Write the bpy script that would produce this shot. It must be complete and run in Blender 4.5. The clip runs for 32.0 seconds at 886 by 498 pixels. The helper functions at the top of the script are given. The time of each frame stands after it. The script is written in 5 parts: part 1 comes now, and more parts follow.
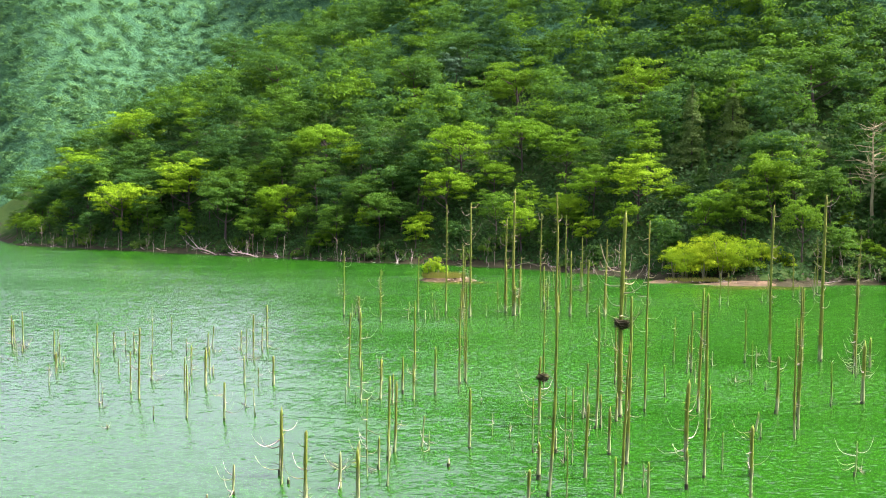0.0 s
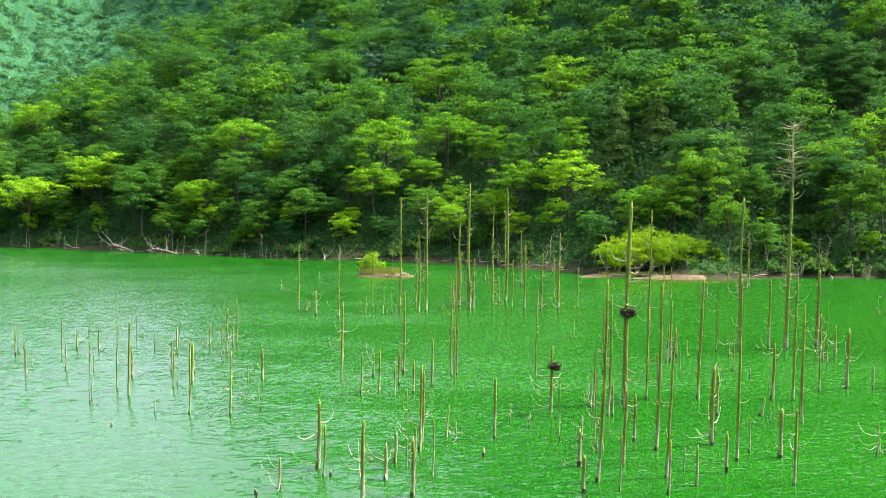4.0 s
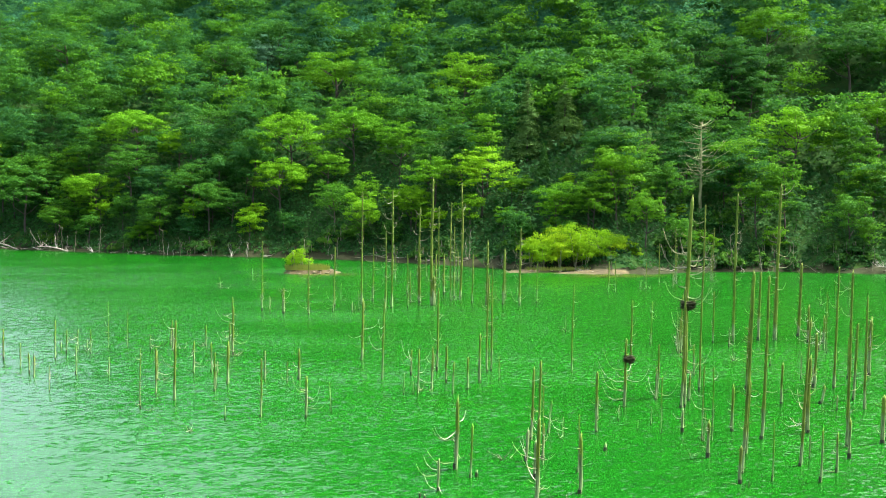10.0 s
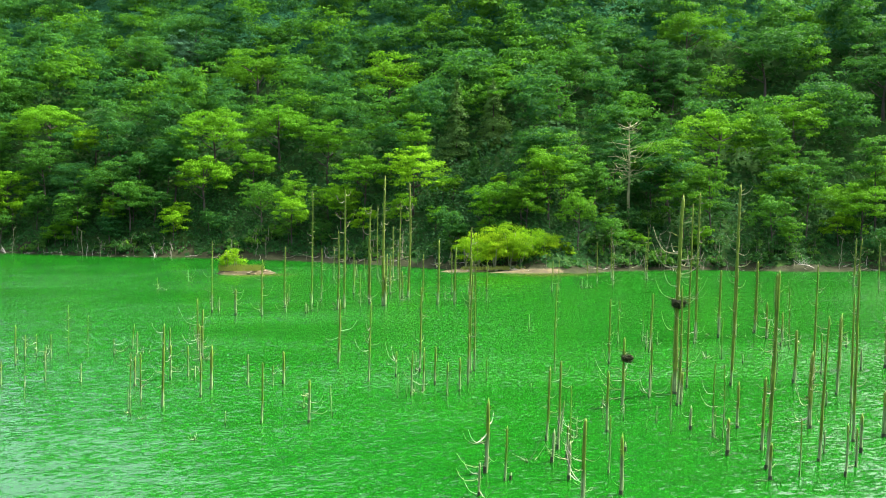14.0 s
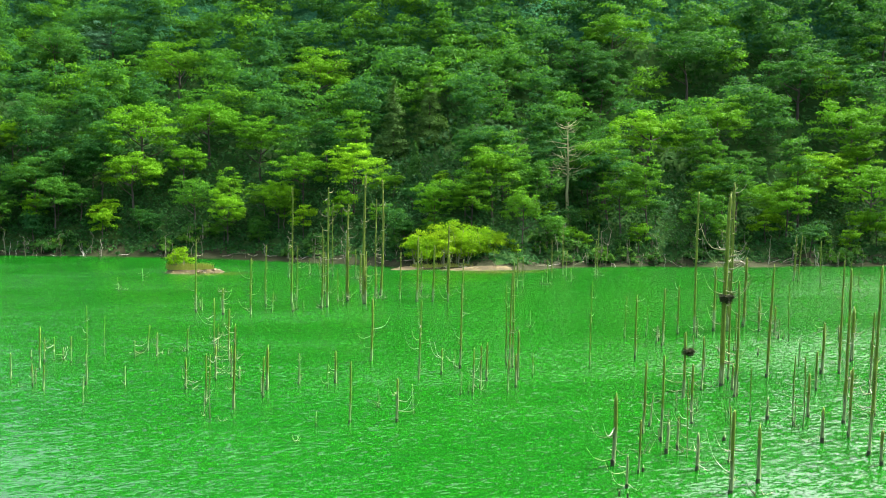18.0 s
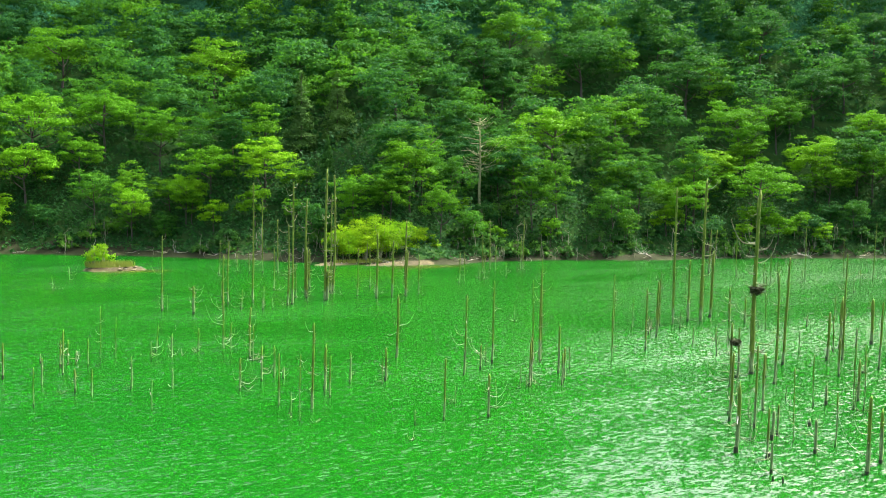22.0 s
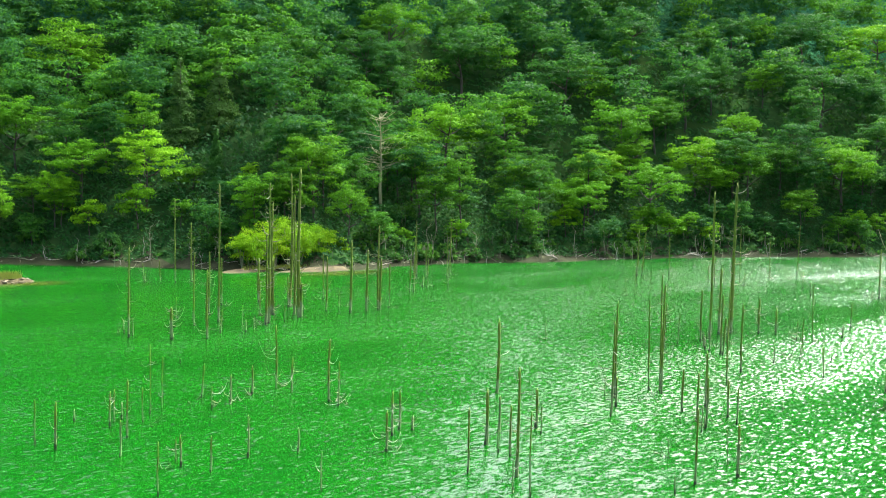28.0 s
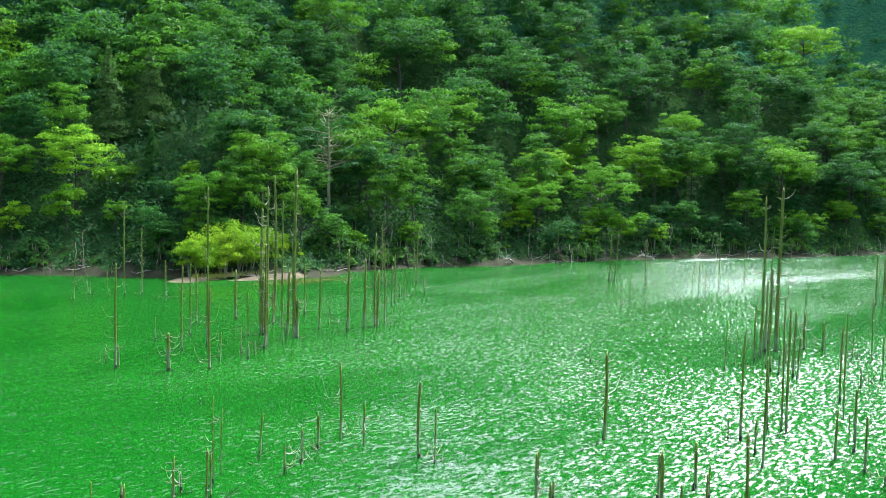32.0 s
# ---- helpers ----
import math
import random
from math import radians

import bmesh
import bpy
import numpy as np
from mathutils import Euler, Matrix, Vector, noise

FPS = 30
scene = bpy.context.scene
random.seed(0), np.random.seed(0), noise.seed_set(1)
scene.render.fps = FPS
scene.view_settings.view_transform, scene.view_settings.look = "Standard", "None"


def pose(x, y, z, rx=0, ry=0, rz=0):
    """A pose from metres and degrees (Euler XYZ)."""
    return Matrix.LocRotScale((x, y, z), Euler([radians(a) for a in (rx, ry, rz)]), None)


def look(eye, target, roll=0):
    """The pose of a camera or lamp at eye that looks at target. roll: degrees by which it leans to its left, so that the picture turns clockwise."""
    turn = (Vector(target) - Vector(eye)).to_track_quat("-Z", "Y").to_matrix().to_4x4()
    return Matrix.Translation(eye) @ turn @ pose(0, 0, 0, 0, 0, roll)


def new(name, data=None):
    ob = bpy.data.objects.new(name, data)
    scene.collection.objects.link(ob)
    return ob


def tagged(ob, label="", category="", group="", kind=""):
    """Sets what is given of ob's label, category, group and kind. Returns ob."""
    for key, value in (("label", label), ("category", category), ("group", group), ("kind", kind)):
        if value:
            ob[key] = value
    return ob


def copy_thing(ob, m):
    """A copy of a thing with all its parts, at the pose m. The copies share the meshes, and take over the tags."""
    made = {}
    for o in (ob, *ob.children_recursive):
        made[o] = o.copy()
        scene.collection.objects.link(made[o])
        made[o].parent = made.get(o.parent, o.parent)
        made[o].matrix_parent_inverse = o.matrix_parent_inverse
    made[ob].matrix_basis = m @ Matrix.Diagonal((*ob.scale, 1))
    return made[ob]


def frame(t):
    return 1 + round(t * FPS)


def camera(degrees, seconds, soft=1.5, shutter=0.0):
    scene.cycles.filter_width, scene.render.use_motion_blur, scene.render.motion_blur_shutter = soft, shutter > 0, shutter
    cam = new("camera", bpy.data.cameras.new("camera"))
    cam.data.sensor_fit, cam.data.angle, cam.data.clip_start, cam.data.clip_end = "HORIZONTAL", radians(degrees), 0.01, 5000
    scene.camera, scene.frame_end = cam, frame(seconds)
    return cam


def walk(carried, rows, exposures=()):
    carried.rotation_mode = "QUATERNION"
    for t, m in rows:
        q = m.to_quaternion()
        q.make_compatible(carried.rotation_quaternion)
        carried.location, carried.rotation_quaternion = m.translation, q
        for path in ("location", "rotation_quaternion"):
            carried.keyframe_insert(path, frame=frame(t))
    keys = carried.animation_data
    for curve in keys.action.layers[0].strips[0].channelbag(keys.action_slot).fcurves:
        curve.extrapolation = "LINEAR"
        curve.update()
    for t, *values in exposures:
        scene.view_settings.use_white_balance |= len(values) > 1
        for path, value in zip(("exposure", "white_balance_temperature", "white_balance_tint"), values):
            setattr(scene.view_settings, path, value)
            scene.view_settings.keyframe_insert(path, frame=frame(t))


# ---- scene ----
cam = camera(47.8, 32.0, soft=1.0)
ROWS = [
    (0.0, -1.05, 1.26, 11.95, 1.08, -2.33, 0.27),
    (0.5, -1.86, 1.28, 11.90, -0.21, -2.34, 0.29),
    (1.0, -2.66, 1.30, 11.84, -1.17, -2.35, 0.30),
    (1.5, -3.39, 1.33, 11.78, -1.88, -2.36, 0.32),
    (2.0, -4.10, 1.39, 11.70, -2.38, -2.38, 0.33),
    (2.5, -4.82, 1.45, 11.63, -2.84, -2.39, 0.35),
    (3.0, -5.58, 1.53, 11.57, -3.30, -2.40, 0.36),
    (3.5, -6.36, 1.71, 11.50, -3.99, -2.41, 0.37),
    (5.5, -10.38, 2.35, 11.27, -6.78, -2.44, 0.43),
    (6.0, -11.42, 2.57, 11.23, -7.57, -2.45, 0.44),
    (6.5, -12.56, 2.85, 11.19, -8.34, -2.46, 0.45),
    (7.0, -13.73, 3.17, 11.16, -9.27, -2.48, 0.46),
    (7.5, -14.84, 3.49, 11.13, -10.31, -2.49, 0.48),
    (8.0, -15.94, 3.75, 11.11, -10.98, -2.51, 0.49),
    (8.5, -16.85, 4.05, 11.10, -11.36, -2.52, 0.50),
    (9.0, -17.69, 4.34, 11.09, -12.09, -2.52, 0.51),
    (9.5, -18.45, 4.59, 11.10, -12.57, -2.52, 0.52),
    (10.0, -19.10, 4.85, 11.11, -13.06, -2.52, 0.53),
    (10.5, -19.72, 5.06, 11.12, -13.74, -2.51, 0.54),
    (11.0, -20.28, 5.34, 11.13, -14.49, -2.50, 0.55),
    (11.5, -20.82, 5.61, 11.13, -15.38, -2.50, 0.56),
    (12.0, -21.37, 5.86, 11.12, -16.32, -2.50, 0.57),
    (12.5, -21.93, 6.16, 11.10, -17.04, -2.49, 0.58),
    (13.0, -22.50, 6.42, 11.08, -17.48, -2.49, 0.59),
    (13.5, -23.12, 6.72, 11.06, -17.97, -2.49, 0.60),
    (14.0, -23.89, 7.02, 11.04, -18.52, -2.49, 0.61),
    (14.5, -24.76, 7.36, 11.01, -19.09, -2.49, 0.62),
    (16.5, -29.41, 9.09, 10.93, -22.05, -2.50, 0.66),
    (17.0, -30.61, 9.55, 10.92, -22.95, -2.52, 0.66),
    (17.5, -31.91, 10.03, 10.91, -23.89, -2.53, 0.67),
    (18.0, -33.21, 10.52, 10.91, -24.83, -2.55, 0.68),
    (18.5, -34.50, 11.07, 10.91, -25.76, -2.58, 0.69),
    (19.0, -35.79, 11.70, 10.91, -26.78, -2.60, 0.70),
    (19.5, -37.19, 12.28, 10.91, -27.85, -2.63, 0.70),
    (20.0, -38.52, 12.97, 10.90, -28.89, -2.66, 0.71),
    (20.5, -39.85, 13.69, 10.89, -30.07, -2.68, 0.72),
    (21.0, -41.18, 14.44, 10.88, -31.21, -2.71, 0.72),
    (21.5, -42.53, 15.28, 10.87, -32.26, -2.73, 0.73),
    (22.0, -43.74, 16.19, 10.86, -33.29, -2.76, 0.74),
    (22.5, -44.95, 17.19, 10.84, -34.33, -2.78, 0.74),
    (23.0, -46.07, 18.32, 10.82, -35.39, -2.80, 0.75),
    (23.5, -47.09, 19.55, 10.81, -36.47, -2.82, 0.75),
    (24.0, -47.98, 20.99, 10.80, -37.61, -2.84, 0.76),
    (24.5, -48.79, 22.56, 10.81, -38.78, -2.85, 0.76),
    (25.0, -49.44, 24.33, 10.83, -39.90, -2.87, 0.77),
    (25.5, -50.05, 26.13, 10.88, -40.97, -2.88, 0.77),
    (26.0, -50.53, 28.02, 10.95, -42.04, -2.88, 0.78),
    (26.5, -50.95, 29.94, 11.04, -42.96, -2.87, 0.78),
    (28.5, -51.95, 38.02, 11.39, -44.90, -2.80, 0.80),
    (29.0, -52.03, 39.79, 11.48, -45.41, -2.80, 0.80),
    (29.5, -52.11, 41.61, 11.57, -46.30, -2.80, 0.80),
    (30.0, -52.14, 43.42, 11.65, -47.20, -2.82, 0.81),
    (30.5, -52.15, 45.16, 11.72, -48.00, -2.84, 0.81),
    (31.0, -52.12, 46.90, 11.79, -48.84, -2.86, 0.81),
    (31.5, -52.03, 48.56, 11.84, -49.67, -2.88, 0.81),
    (32.0, -51.94, 50.18, 11.87, -50.49, -2.90, 0.81),
]
walk(cam, [(t, pose(x, y, z, 90 + pitch, -roll, yaw)) for t, x, y, z, yaw, pitch, roll in ROWS],
     exposures=[(0.0, 2.72, 6500, 52), (3.0, 2.74, 6450, 33), (6.0, 2.76, 6200, 18), (13.0, 2.77, 6320, 12), (20.0, 2.75, 6350, 10), (26.0, 2.72, 6300, 10), (29.0, 2.60, 5800, 15), (32.0, 2.50, 5450, 24)])

# ---- daylight: hazy high sun over the lake, from the side ----
SUN_AZ, SUN_EL = 83.0, 54.0
world = bpy.data.worlds.new("sky")
scene.world = world
world.use_nodes = True
wt = world.node_tree
sky = wt.nodes.new("ShaderNodeTexSky")
sky.sky_type, sky.sun_disc = "NISHITA", False
sky.sun_elevation, sky.sun_rotation = radians(SUN_EL), radians(SUN_AZ)
sky.air_density, sky.dust_density, sky.ozone_density = 0.7, 7.0, 0.4
wt.nodes["Background"].inputs[1].default_value = 0.127
haze = wt.nodes.new("ShaderNodeMix")  # thin high cloud over the whole sky
haze.data_type = "RGBA"
haze.inputs[0].default_value = 0.20
haze.inputs[7].default_value = (5.2, 5.2, 5.2, 1)
wt.links.new(sky.outputs[0], haze.inputs[6])
wt.links.new(haze.outputs[2], wt.nodes["Background"].inputs[0])
sun = new("sun", bpy.data.lights.new("sun", "SUN"))
sun.data.energy, sun.data.angle, sun.data.color = 2.75, radians(4.0), (1.0, 0.94, 0.84)
sun_dir = Vector((math.sin(radians(SUN_AZ)) * math.cos(radians(SUN_EL)), math.cos(radians(SUN_AZ)) * math.cos(radians(SUN_EL)), math.sin(radians(SUN_EL))))
sun.matrix_world = look(sun_dir * 500, (0, 0, 0))


# ---- materials ----
def mat(name):
    m = bpy.data.materials.new(name)
    m.use_nodes = True
    nt = m.node_tree
    nt.nodes.clear()
    out = nt.nodes.new("ShaderNodeOutputMaterial")
    return m, nt, out


def node(nt, kind, **vals):
    n = nt.nodes.new(kind)
    for k, v in vals.items():
        n.inputs[k.replace("_", " ")].default_value = v
    return n


def ramp(nt, fac, stops):
    r = nt.nodes.new("ShaderNodeValToRGB")
    while len(r.color_ramp.elements) < len(stops):
        r.color_ramp.elements.new(0.5)
    for e, (p, c) in zip(r.color_ramp.elements, stops):
        e.position, e.color = p, (*c, 1)
    nt.links.new(fac, r.inputs[0])
    return r.outputs[0]


def noise_at(nt, scale, detail=3.0, rough=0.55, vec=None, distort=0.0):
    n = node(nt, "ShaderNodeTexNoise", Scale=scale, Detail=detail, Roughness=rough, Distortion=distort)
    if vec is not None:
        nt.links.new(vec, n.inputs["Vector"])
    return n.outputs[0]


def maths(nt, op, a, b):
    n = nt.nodes.new("ShaderNodeMath")
    n.operation = op
    for i, v in enumerate((a, b)):
        if isinstance(v, (int, float)):
            n.inputs[i].default_value = v
        else:
            nt.links.new(v, n.inputs[i])
    return n.outputs[0]


def mix_rgb(nt, fac, a, b, kind="MIX"):
    n = nt.nodes.new("ShaderNodeMix")
    n.data_type, n.blend_type = "RGBA", kind
    for sock, v in ((n.inputs[0], fac), (n.inputs[6], a), (n.inputs[7], b)):
        if isinstance(v, (int, float)):
            sock.default_value = v
        elif isinstance(v, tuple):
            sock.default_value = (*v, 1)
        else:
            nt.links.new(v, sock)
    return n.outputs[2]


def leaf_material(name, stops, through_light=0.40, tone="object", gloss=0.6, detail=1.0):
    """Leaves: a tone per tree, patches over the crown, and a shift from leaf to leaf."""
    m, nt, out = mat(name)
    geo = nt.nodes.new("ShaderNodeNewGeometry")
    if tone == "object":
        t = maths(nt, "POWER", nt.nodes.new("ShaderNodeObjectInfo").outputs["Random"], 1.4)
    else:
        a = nt.nodes.new("ShaderNodeAttribute")
        a.attribute_name = "tone"
        t = a.outputs["Fac"]
    patch = noise_at(nt, 0.35, 2.0, 0.6, geo.outputs["Position"])
    f = maths(nt, "ADD", maths(nt, "MULTIPLY", t, 0.68), maths(nt, "MULTIPLY", patch, 0.32))
    f = maths(nt, "ADD", f, maths(nt, "MULTIPLY", geo.outputs["Random Per Island"], 0.10))
    fine = noise_at(nt, 3.4, 3.0, 0.7, geo.outputs["Position"])
    f = maths(nt, "ADD", f, maths(nt, "MULTIPLY", maths(nt, "SUBTRACT", fine, 0.5), 0.42 * detail))
    col = ramp(nt, maths(nt, "SUBTRACT", f, 0.08), stops)
    p = node(nt, "ShaderNodeBsdfPrincipled", Roughness=gloss)
    p.inputs["Specular IOR Level"].default_value = 0.03
    tr = nt.nodes.new("ShaderNodeBsdfTranslucent")
    nt.links.new(col, p.inputs["Base Color"])
    b = node(nt, "ShaderNodeBump", Strength=0.8 * detail, Distance=0.25)
    nt.links.new(noise_at(nt, 2.6, 3.0, 0.65, geo.outputs["Position"]), b.inputs["Height"])
    nt.links.new(b.outputs[0], p.inputs["Normal"])
    nt.links.new(mix_rgb(nt, 0.5, col, (0.06, 0.20, 0.006)), tr.inputs["Color"])
    mx = nt.nodes.new("ShaderNodeMixShader")
    mx.inputs[0].default_value = through_light
    nt.links.new(p.outputs[0], mx.inputs[1])
    nt.links.new(tr.outputs[0], mx.inputs[2])
    nt.links.new(mx.outputs[0], out.inputs[0])
    return m


# the darkest stops are bluer, to carry the hazy tint of shaded foliage
GREENS = [(0.05, (0.011, 0.062, 0.020)), (0.30, (0.020, 0.086, 0.016)), (0.55, (0.037, 0.128, 0.009)), (0.80, (0.073, 0.196, 0.005)), (1.0, (0.112, 0.256, 0.004))]
# yellow-green leaves, with the sunlit brightness of standout crowns put into the colour
SUNNY_GREENS = [(0.1, (0.050, 0.166, 0.006)), (0.5, (0.092, 0.242, 0.005)), (0.9, (0.145, 0.315, 0.005))]
leaves_near = leaf_material("leaves_broad", GREENS)
leaves_wood = leaf_material("leaves_woodland", GREENS, tone="tone")
leaves_sunny = leaf_material("leaves_sunny", SUNNY_GREENS)
# bluer than the near leaves: the haze before the far mountain is painted in
leaves_hazy = leaf_material("leaves_haze_blue", [(0.05, (0.018, 0.088, 0.046)), (0.4, (0.030, 0.124, 0.052)), (0.9, (0.062, 0.178, 0.050))], 0.4, "tone", 0.6, 0.15)
leaves_pale = leaf_material("leaves_pale", [(0.1, (0.055, 0.165, 0.085)), (0.9, (0.11, 0.25, 0.13))], 0.35)
leaves_conifer = leaf_material("needles_dull", [(0.1, (0.046, 0.108, 0.024)), (0.9, (0.085, 0.160, 0.030))], 0.3, detail=0.6)
leaves_willow = leaf_material("leaves_willow", [(0.1, (0.115, 0.26, 0.004)), (0.5, (0.175, 0.335, 0.005)), (0.9, (0.235, 0.39, 0.006))], 0.55, detail=0.25)
leaves_scrub = leaf_material("leaves_scrub", [(0.1, (0.022, 0.084, 0.018)), (0.9, (0.066, 0.170, 0.010))], 0.35)
leaves_young = leaf_material("needles_fresh", [(0.1, (0.030, 0.100, 0.020)), (0.9, (0.070, 0.180, 0.020))], 0.35, detail=0.6)
leaves_under = leaf_material("leaves_undergrowth", [(0.05, (0.009, 0.044, 0.013)), (0.5, (0.018, 0.070, 0.013)), (0.95, (0.042, 0.115, 0.010))], 0.3, "tone")
reed_mat = leaf_material("reeds_dry", [(0.1, (0.11, 0.16, 0.018)), (0.9, (0.24, 0.26, 0.05))], 0.35)


def surface(name, stops, scale, rough=0.8, bump=0.3, bump_scale=None, stretch=(1, 1, 1), varied=0.0, dist=0.05, sheen=0.25):
    m, nt, out = mat(name)
    tc = nt.nodes.new("ShaderNodeTexCoord")
    mp = nt.nodes.new("ShaderNodeMapping")
    mp.inputs["Scale"].default_value = stretch
    nt.links.new(tc.outputs["Object"], mp.inputs[0])
    big = noise_at(nt, scale, 5.0, 0.6, mp.outputs[0])
    fine = noise_at(nt, scale * 7, 4.0, 0.65, mp.outputs[0])
    f = maths(nt, "ADD", maths(nt, "MULTIPLY", big, 0.65), maths(nt, "MULTIPLY", fine, 0.35))
    if varied:
        info = nt.nodes.new("ShaderNodeObjectInfo")
        f = maths(nt, "ADD", f, maths(nt, "MULTIPLY", maths(nt, "SUBTRACT", info.outputs["Random"], 0.5), varied))
    col = ramp(nt, f, stops)
    p = node(nt, "ShaderNodeBsdfPrincipled", Roughness=rough)
    p.inputs["Specular IOR Level"].default_value = sheen
    nt.links.new(col, p.inputs["Base Color"])
    b = node(nt, "ShaderNodeBump", Strength=bump, Distance=dist)
    nt.links.new(noise_at(nt, bump_scale or scale * 10, 4.0, 0.6, mp.outputs[0]), b.inputs["Height"])
    nt.links.new(b.outputs[0], p.inputs["Normal"])
    nt.links.new(p.outputs[0], out.inputs[0])
    return m


# darker than real leaf litter: shade under the trees is put into the colour
shaded_floor = surface("shaded_floor", [(0.3, (0.010, 0.032, 0.010)), (0.5, (0.017, 0.044, 0.011)), (0.7, (0.028, 0.054, 0.012))], 0.25, 1.0, 0.6, 1.5, dist=0.3, sheen=0.0)
# closed canopy, its greens blued as well for the haze on far slopes
canopy_mat = surface("closed_canopy", [(0.3, (0.014, 0.060, 0.030)), (0.5, (0.022, 0.086, 0.036)), (0.7, (0.036, 0.114, 0.036))], 0.11, 1.0, 1.0, 0.45, dist=3.0, sheen=0.0)
# mud colour darkened to stand for the shadow band along the bank
bank_soil = surface("bank_soil", [(0.3, (0.008, 0.011, 0.004)), (0.5, (0.018, 0.022, 0.009)), (0.7, (0.042, 0.047, 0.024))], 0.4, 0.95, 0.6, 2.5, dist=0.2, sheen=0.05)
sand_mat = surface("pale_sand", [(0.36, (0.022, 0.019, 0.006)), (0.55, (0.055, 0.045, 0.015)), (0.75, (0.13, 0.108, 0.050))], 0.6, 0.9, 0.5, 3.0, dist=0.1)
rock_mat = surface("islet_stone", [(0.3, (0.0496, 0.0434, 0.0248)), (0.55, (0.1178, 0.0992, 0.0527)), (0.75, (0.1984, 0.1736, 0.1054))], 1.2, 0.85, 0.7, 6.0, varied=0.3, dist=0.08)
bark_mat = surface("live_bark", [(0.3, (0.0217, 0.0186, 0.0136)), (0.6, (0.0558, 0.0496, 0.0372)), (0.8, (0.0992, 0.093, 0.0744))], 1.0, 0.9, 0.5, 8.0, (1, 1, 0.3), 0.2)
bleached = surface("bleached_wood", [(0.3, (0.15, 0.135, 0.105)), (0.55, (0.285, 0.2625, 0.21)), (0.8, (0.42, 0.3975, 0.3375))], 1.5, 0.8, 0.4, 14.0, (1, 1, 0.25), 0.25)
pale_snag = surface("pale_snag", [(0.3, (0.11, 0.12, 0.05)), (0.55, (0.20, 0.21, 0.10)), (0.8, (0.31, 0.32, 0.17))], 1.5, 0.85, 0.3, 14.0, (1, 1, 0.3), 0.2)
grey_twig = surface("grey_twig", [(0.3, (0.07, 0.075, 0.040)), (0.55, (0.15, 0.155, 0.090)), (0.8, (0.25, 0.255, 0.16))], 1.5, 0.85, 0.3, 14.0, (1, 1, 0.3), 0.3)
nest_mat = surface("nest_sticks", [(0.3, (0.010, 0.012, 0.005)), (0.6, (0.030, 0.033, 0.013)), (0.8, (0.065, 0.068, 0.032))], 4.0, 0.9, 0.6, 20.0, sheen=0.1)
wet_wood = surface("wet_wood", [(0.3, (0.007, 0.009, 0.003)), (0.7, (0.026, 0.031, 0.012))], 3.0, 0.6, 0.4, 20.0)


def pole_material():
    """Standing dead wood: olive-brown lichen above, a bleached band up to the old flood line below."""
    m, nt, out = mat("drowned_pole")
    tc = nt.nodes.new("ShaderNodeTexCoord")
    mp = nt.nodes.new("ShaderNodeMapping")
    mp.inputs["Scale"].default_value = (1, 1, 0.12)
    nt.links.new(tc.outputs["Object"], mp.inputs[0])
    streak = noise_at(nt, 9.0, 4.0, 0.65, mp.outputs[0])
    blotch = noise_at(nt, 2.2, 4.0, 0.6, tc.outputs["Object"])
    info = nt.nodes.new("ShaderNodeObjectInfo")
    upper = ramp(nt, maths(nt, "ADD", maths(nt, "MULTIPLY", streak, 0.5), maths(nt, "MULTIPLY", blotch, 0.5)),
                 [(0.30, (0.016, 0.032, 0.002)), (0.5, (0.062, 0.112, 0.006)), (0.68, (0.140, 0.215, 0.020))])
    brown = ramp(nt, streak, [(0.3, (0.020, 0.030, 0.003)), (0.5, (0.076, 0.104, 0.008)), (0.7, (0.140, 0.180, 0.020))])
    upper = mix_rgb(nt, maths(nt, "MULTIPLY", info.outputs["Random"], 0.6), upper, brown)
    lower = ramp(nt, streak, [(0.28, (0.032, 0.054, 0.016)), (0.5, (0.112, 0.168, 0.058)), (0.7, (0.24, 0.32, 0.14))])
    xyz = nt.nodes.new("ShaderNodeSeparateXYZ")
    nt.links.new(tc.outputs["Object"], xyz.inputs[0])
    line = maths(nt, "ADD", xyz.outputs[2], maths(nt, "MULTIPLY", maths(nt, "SUBTRACT", blotch, 0.5), 0.9))
    line = maths(nt, "ADD", line, maths(nt, "MULTIPLY", info.outputs["Random"], 1.1))
    f = ramp(nt, maths(nt, "MULTIPLY", line, 0.25), [(0.40, (0, 0, 0)), (0.50, (1, 1, 1))])
    p = node(nt, "ShaderNodeBsdfPrincipled", Roughness=0.82)
    p.inputs["Specular IOR Level"].default_value = 0.25
    nt.links.new(mix_rgb(nt, f, lower, upper), p.inputs["Base Color"])
    b = node(nt, "ShaderNodeBump", Strength=0.5, Distance=0.03)
    nt.links.new(streak, b.inputs["Height"])
    nt.links.new(b.outputs[0], p.inputs["Normal"])
    nt.links.new(p.outputs[0], out.inputs[0])
    return m


pole_mat = pole_material()


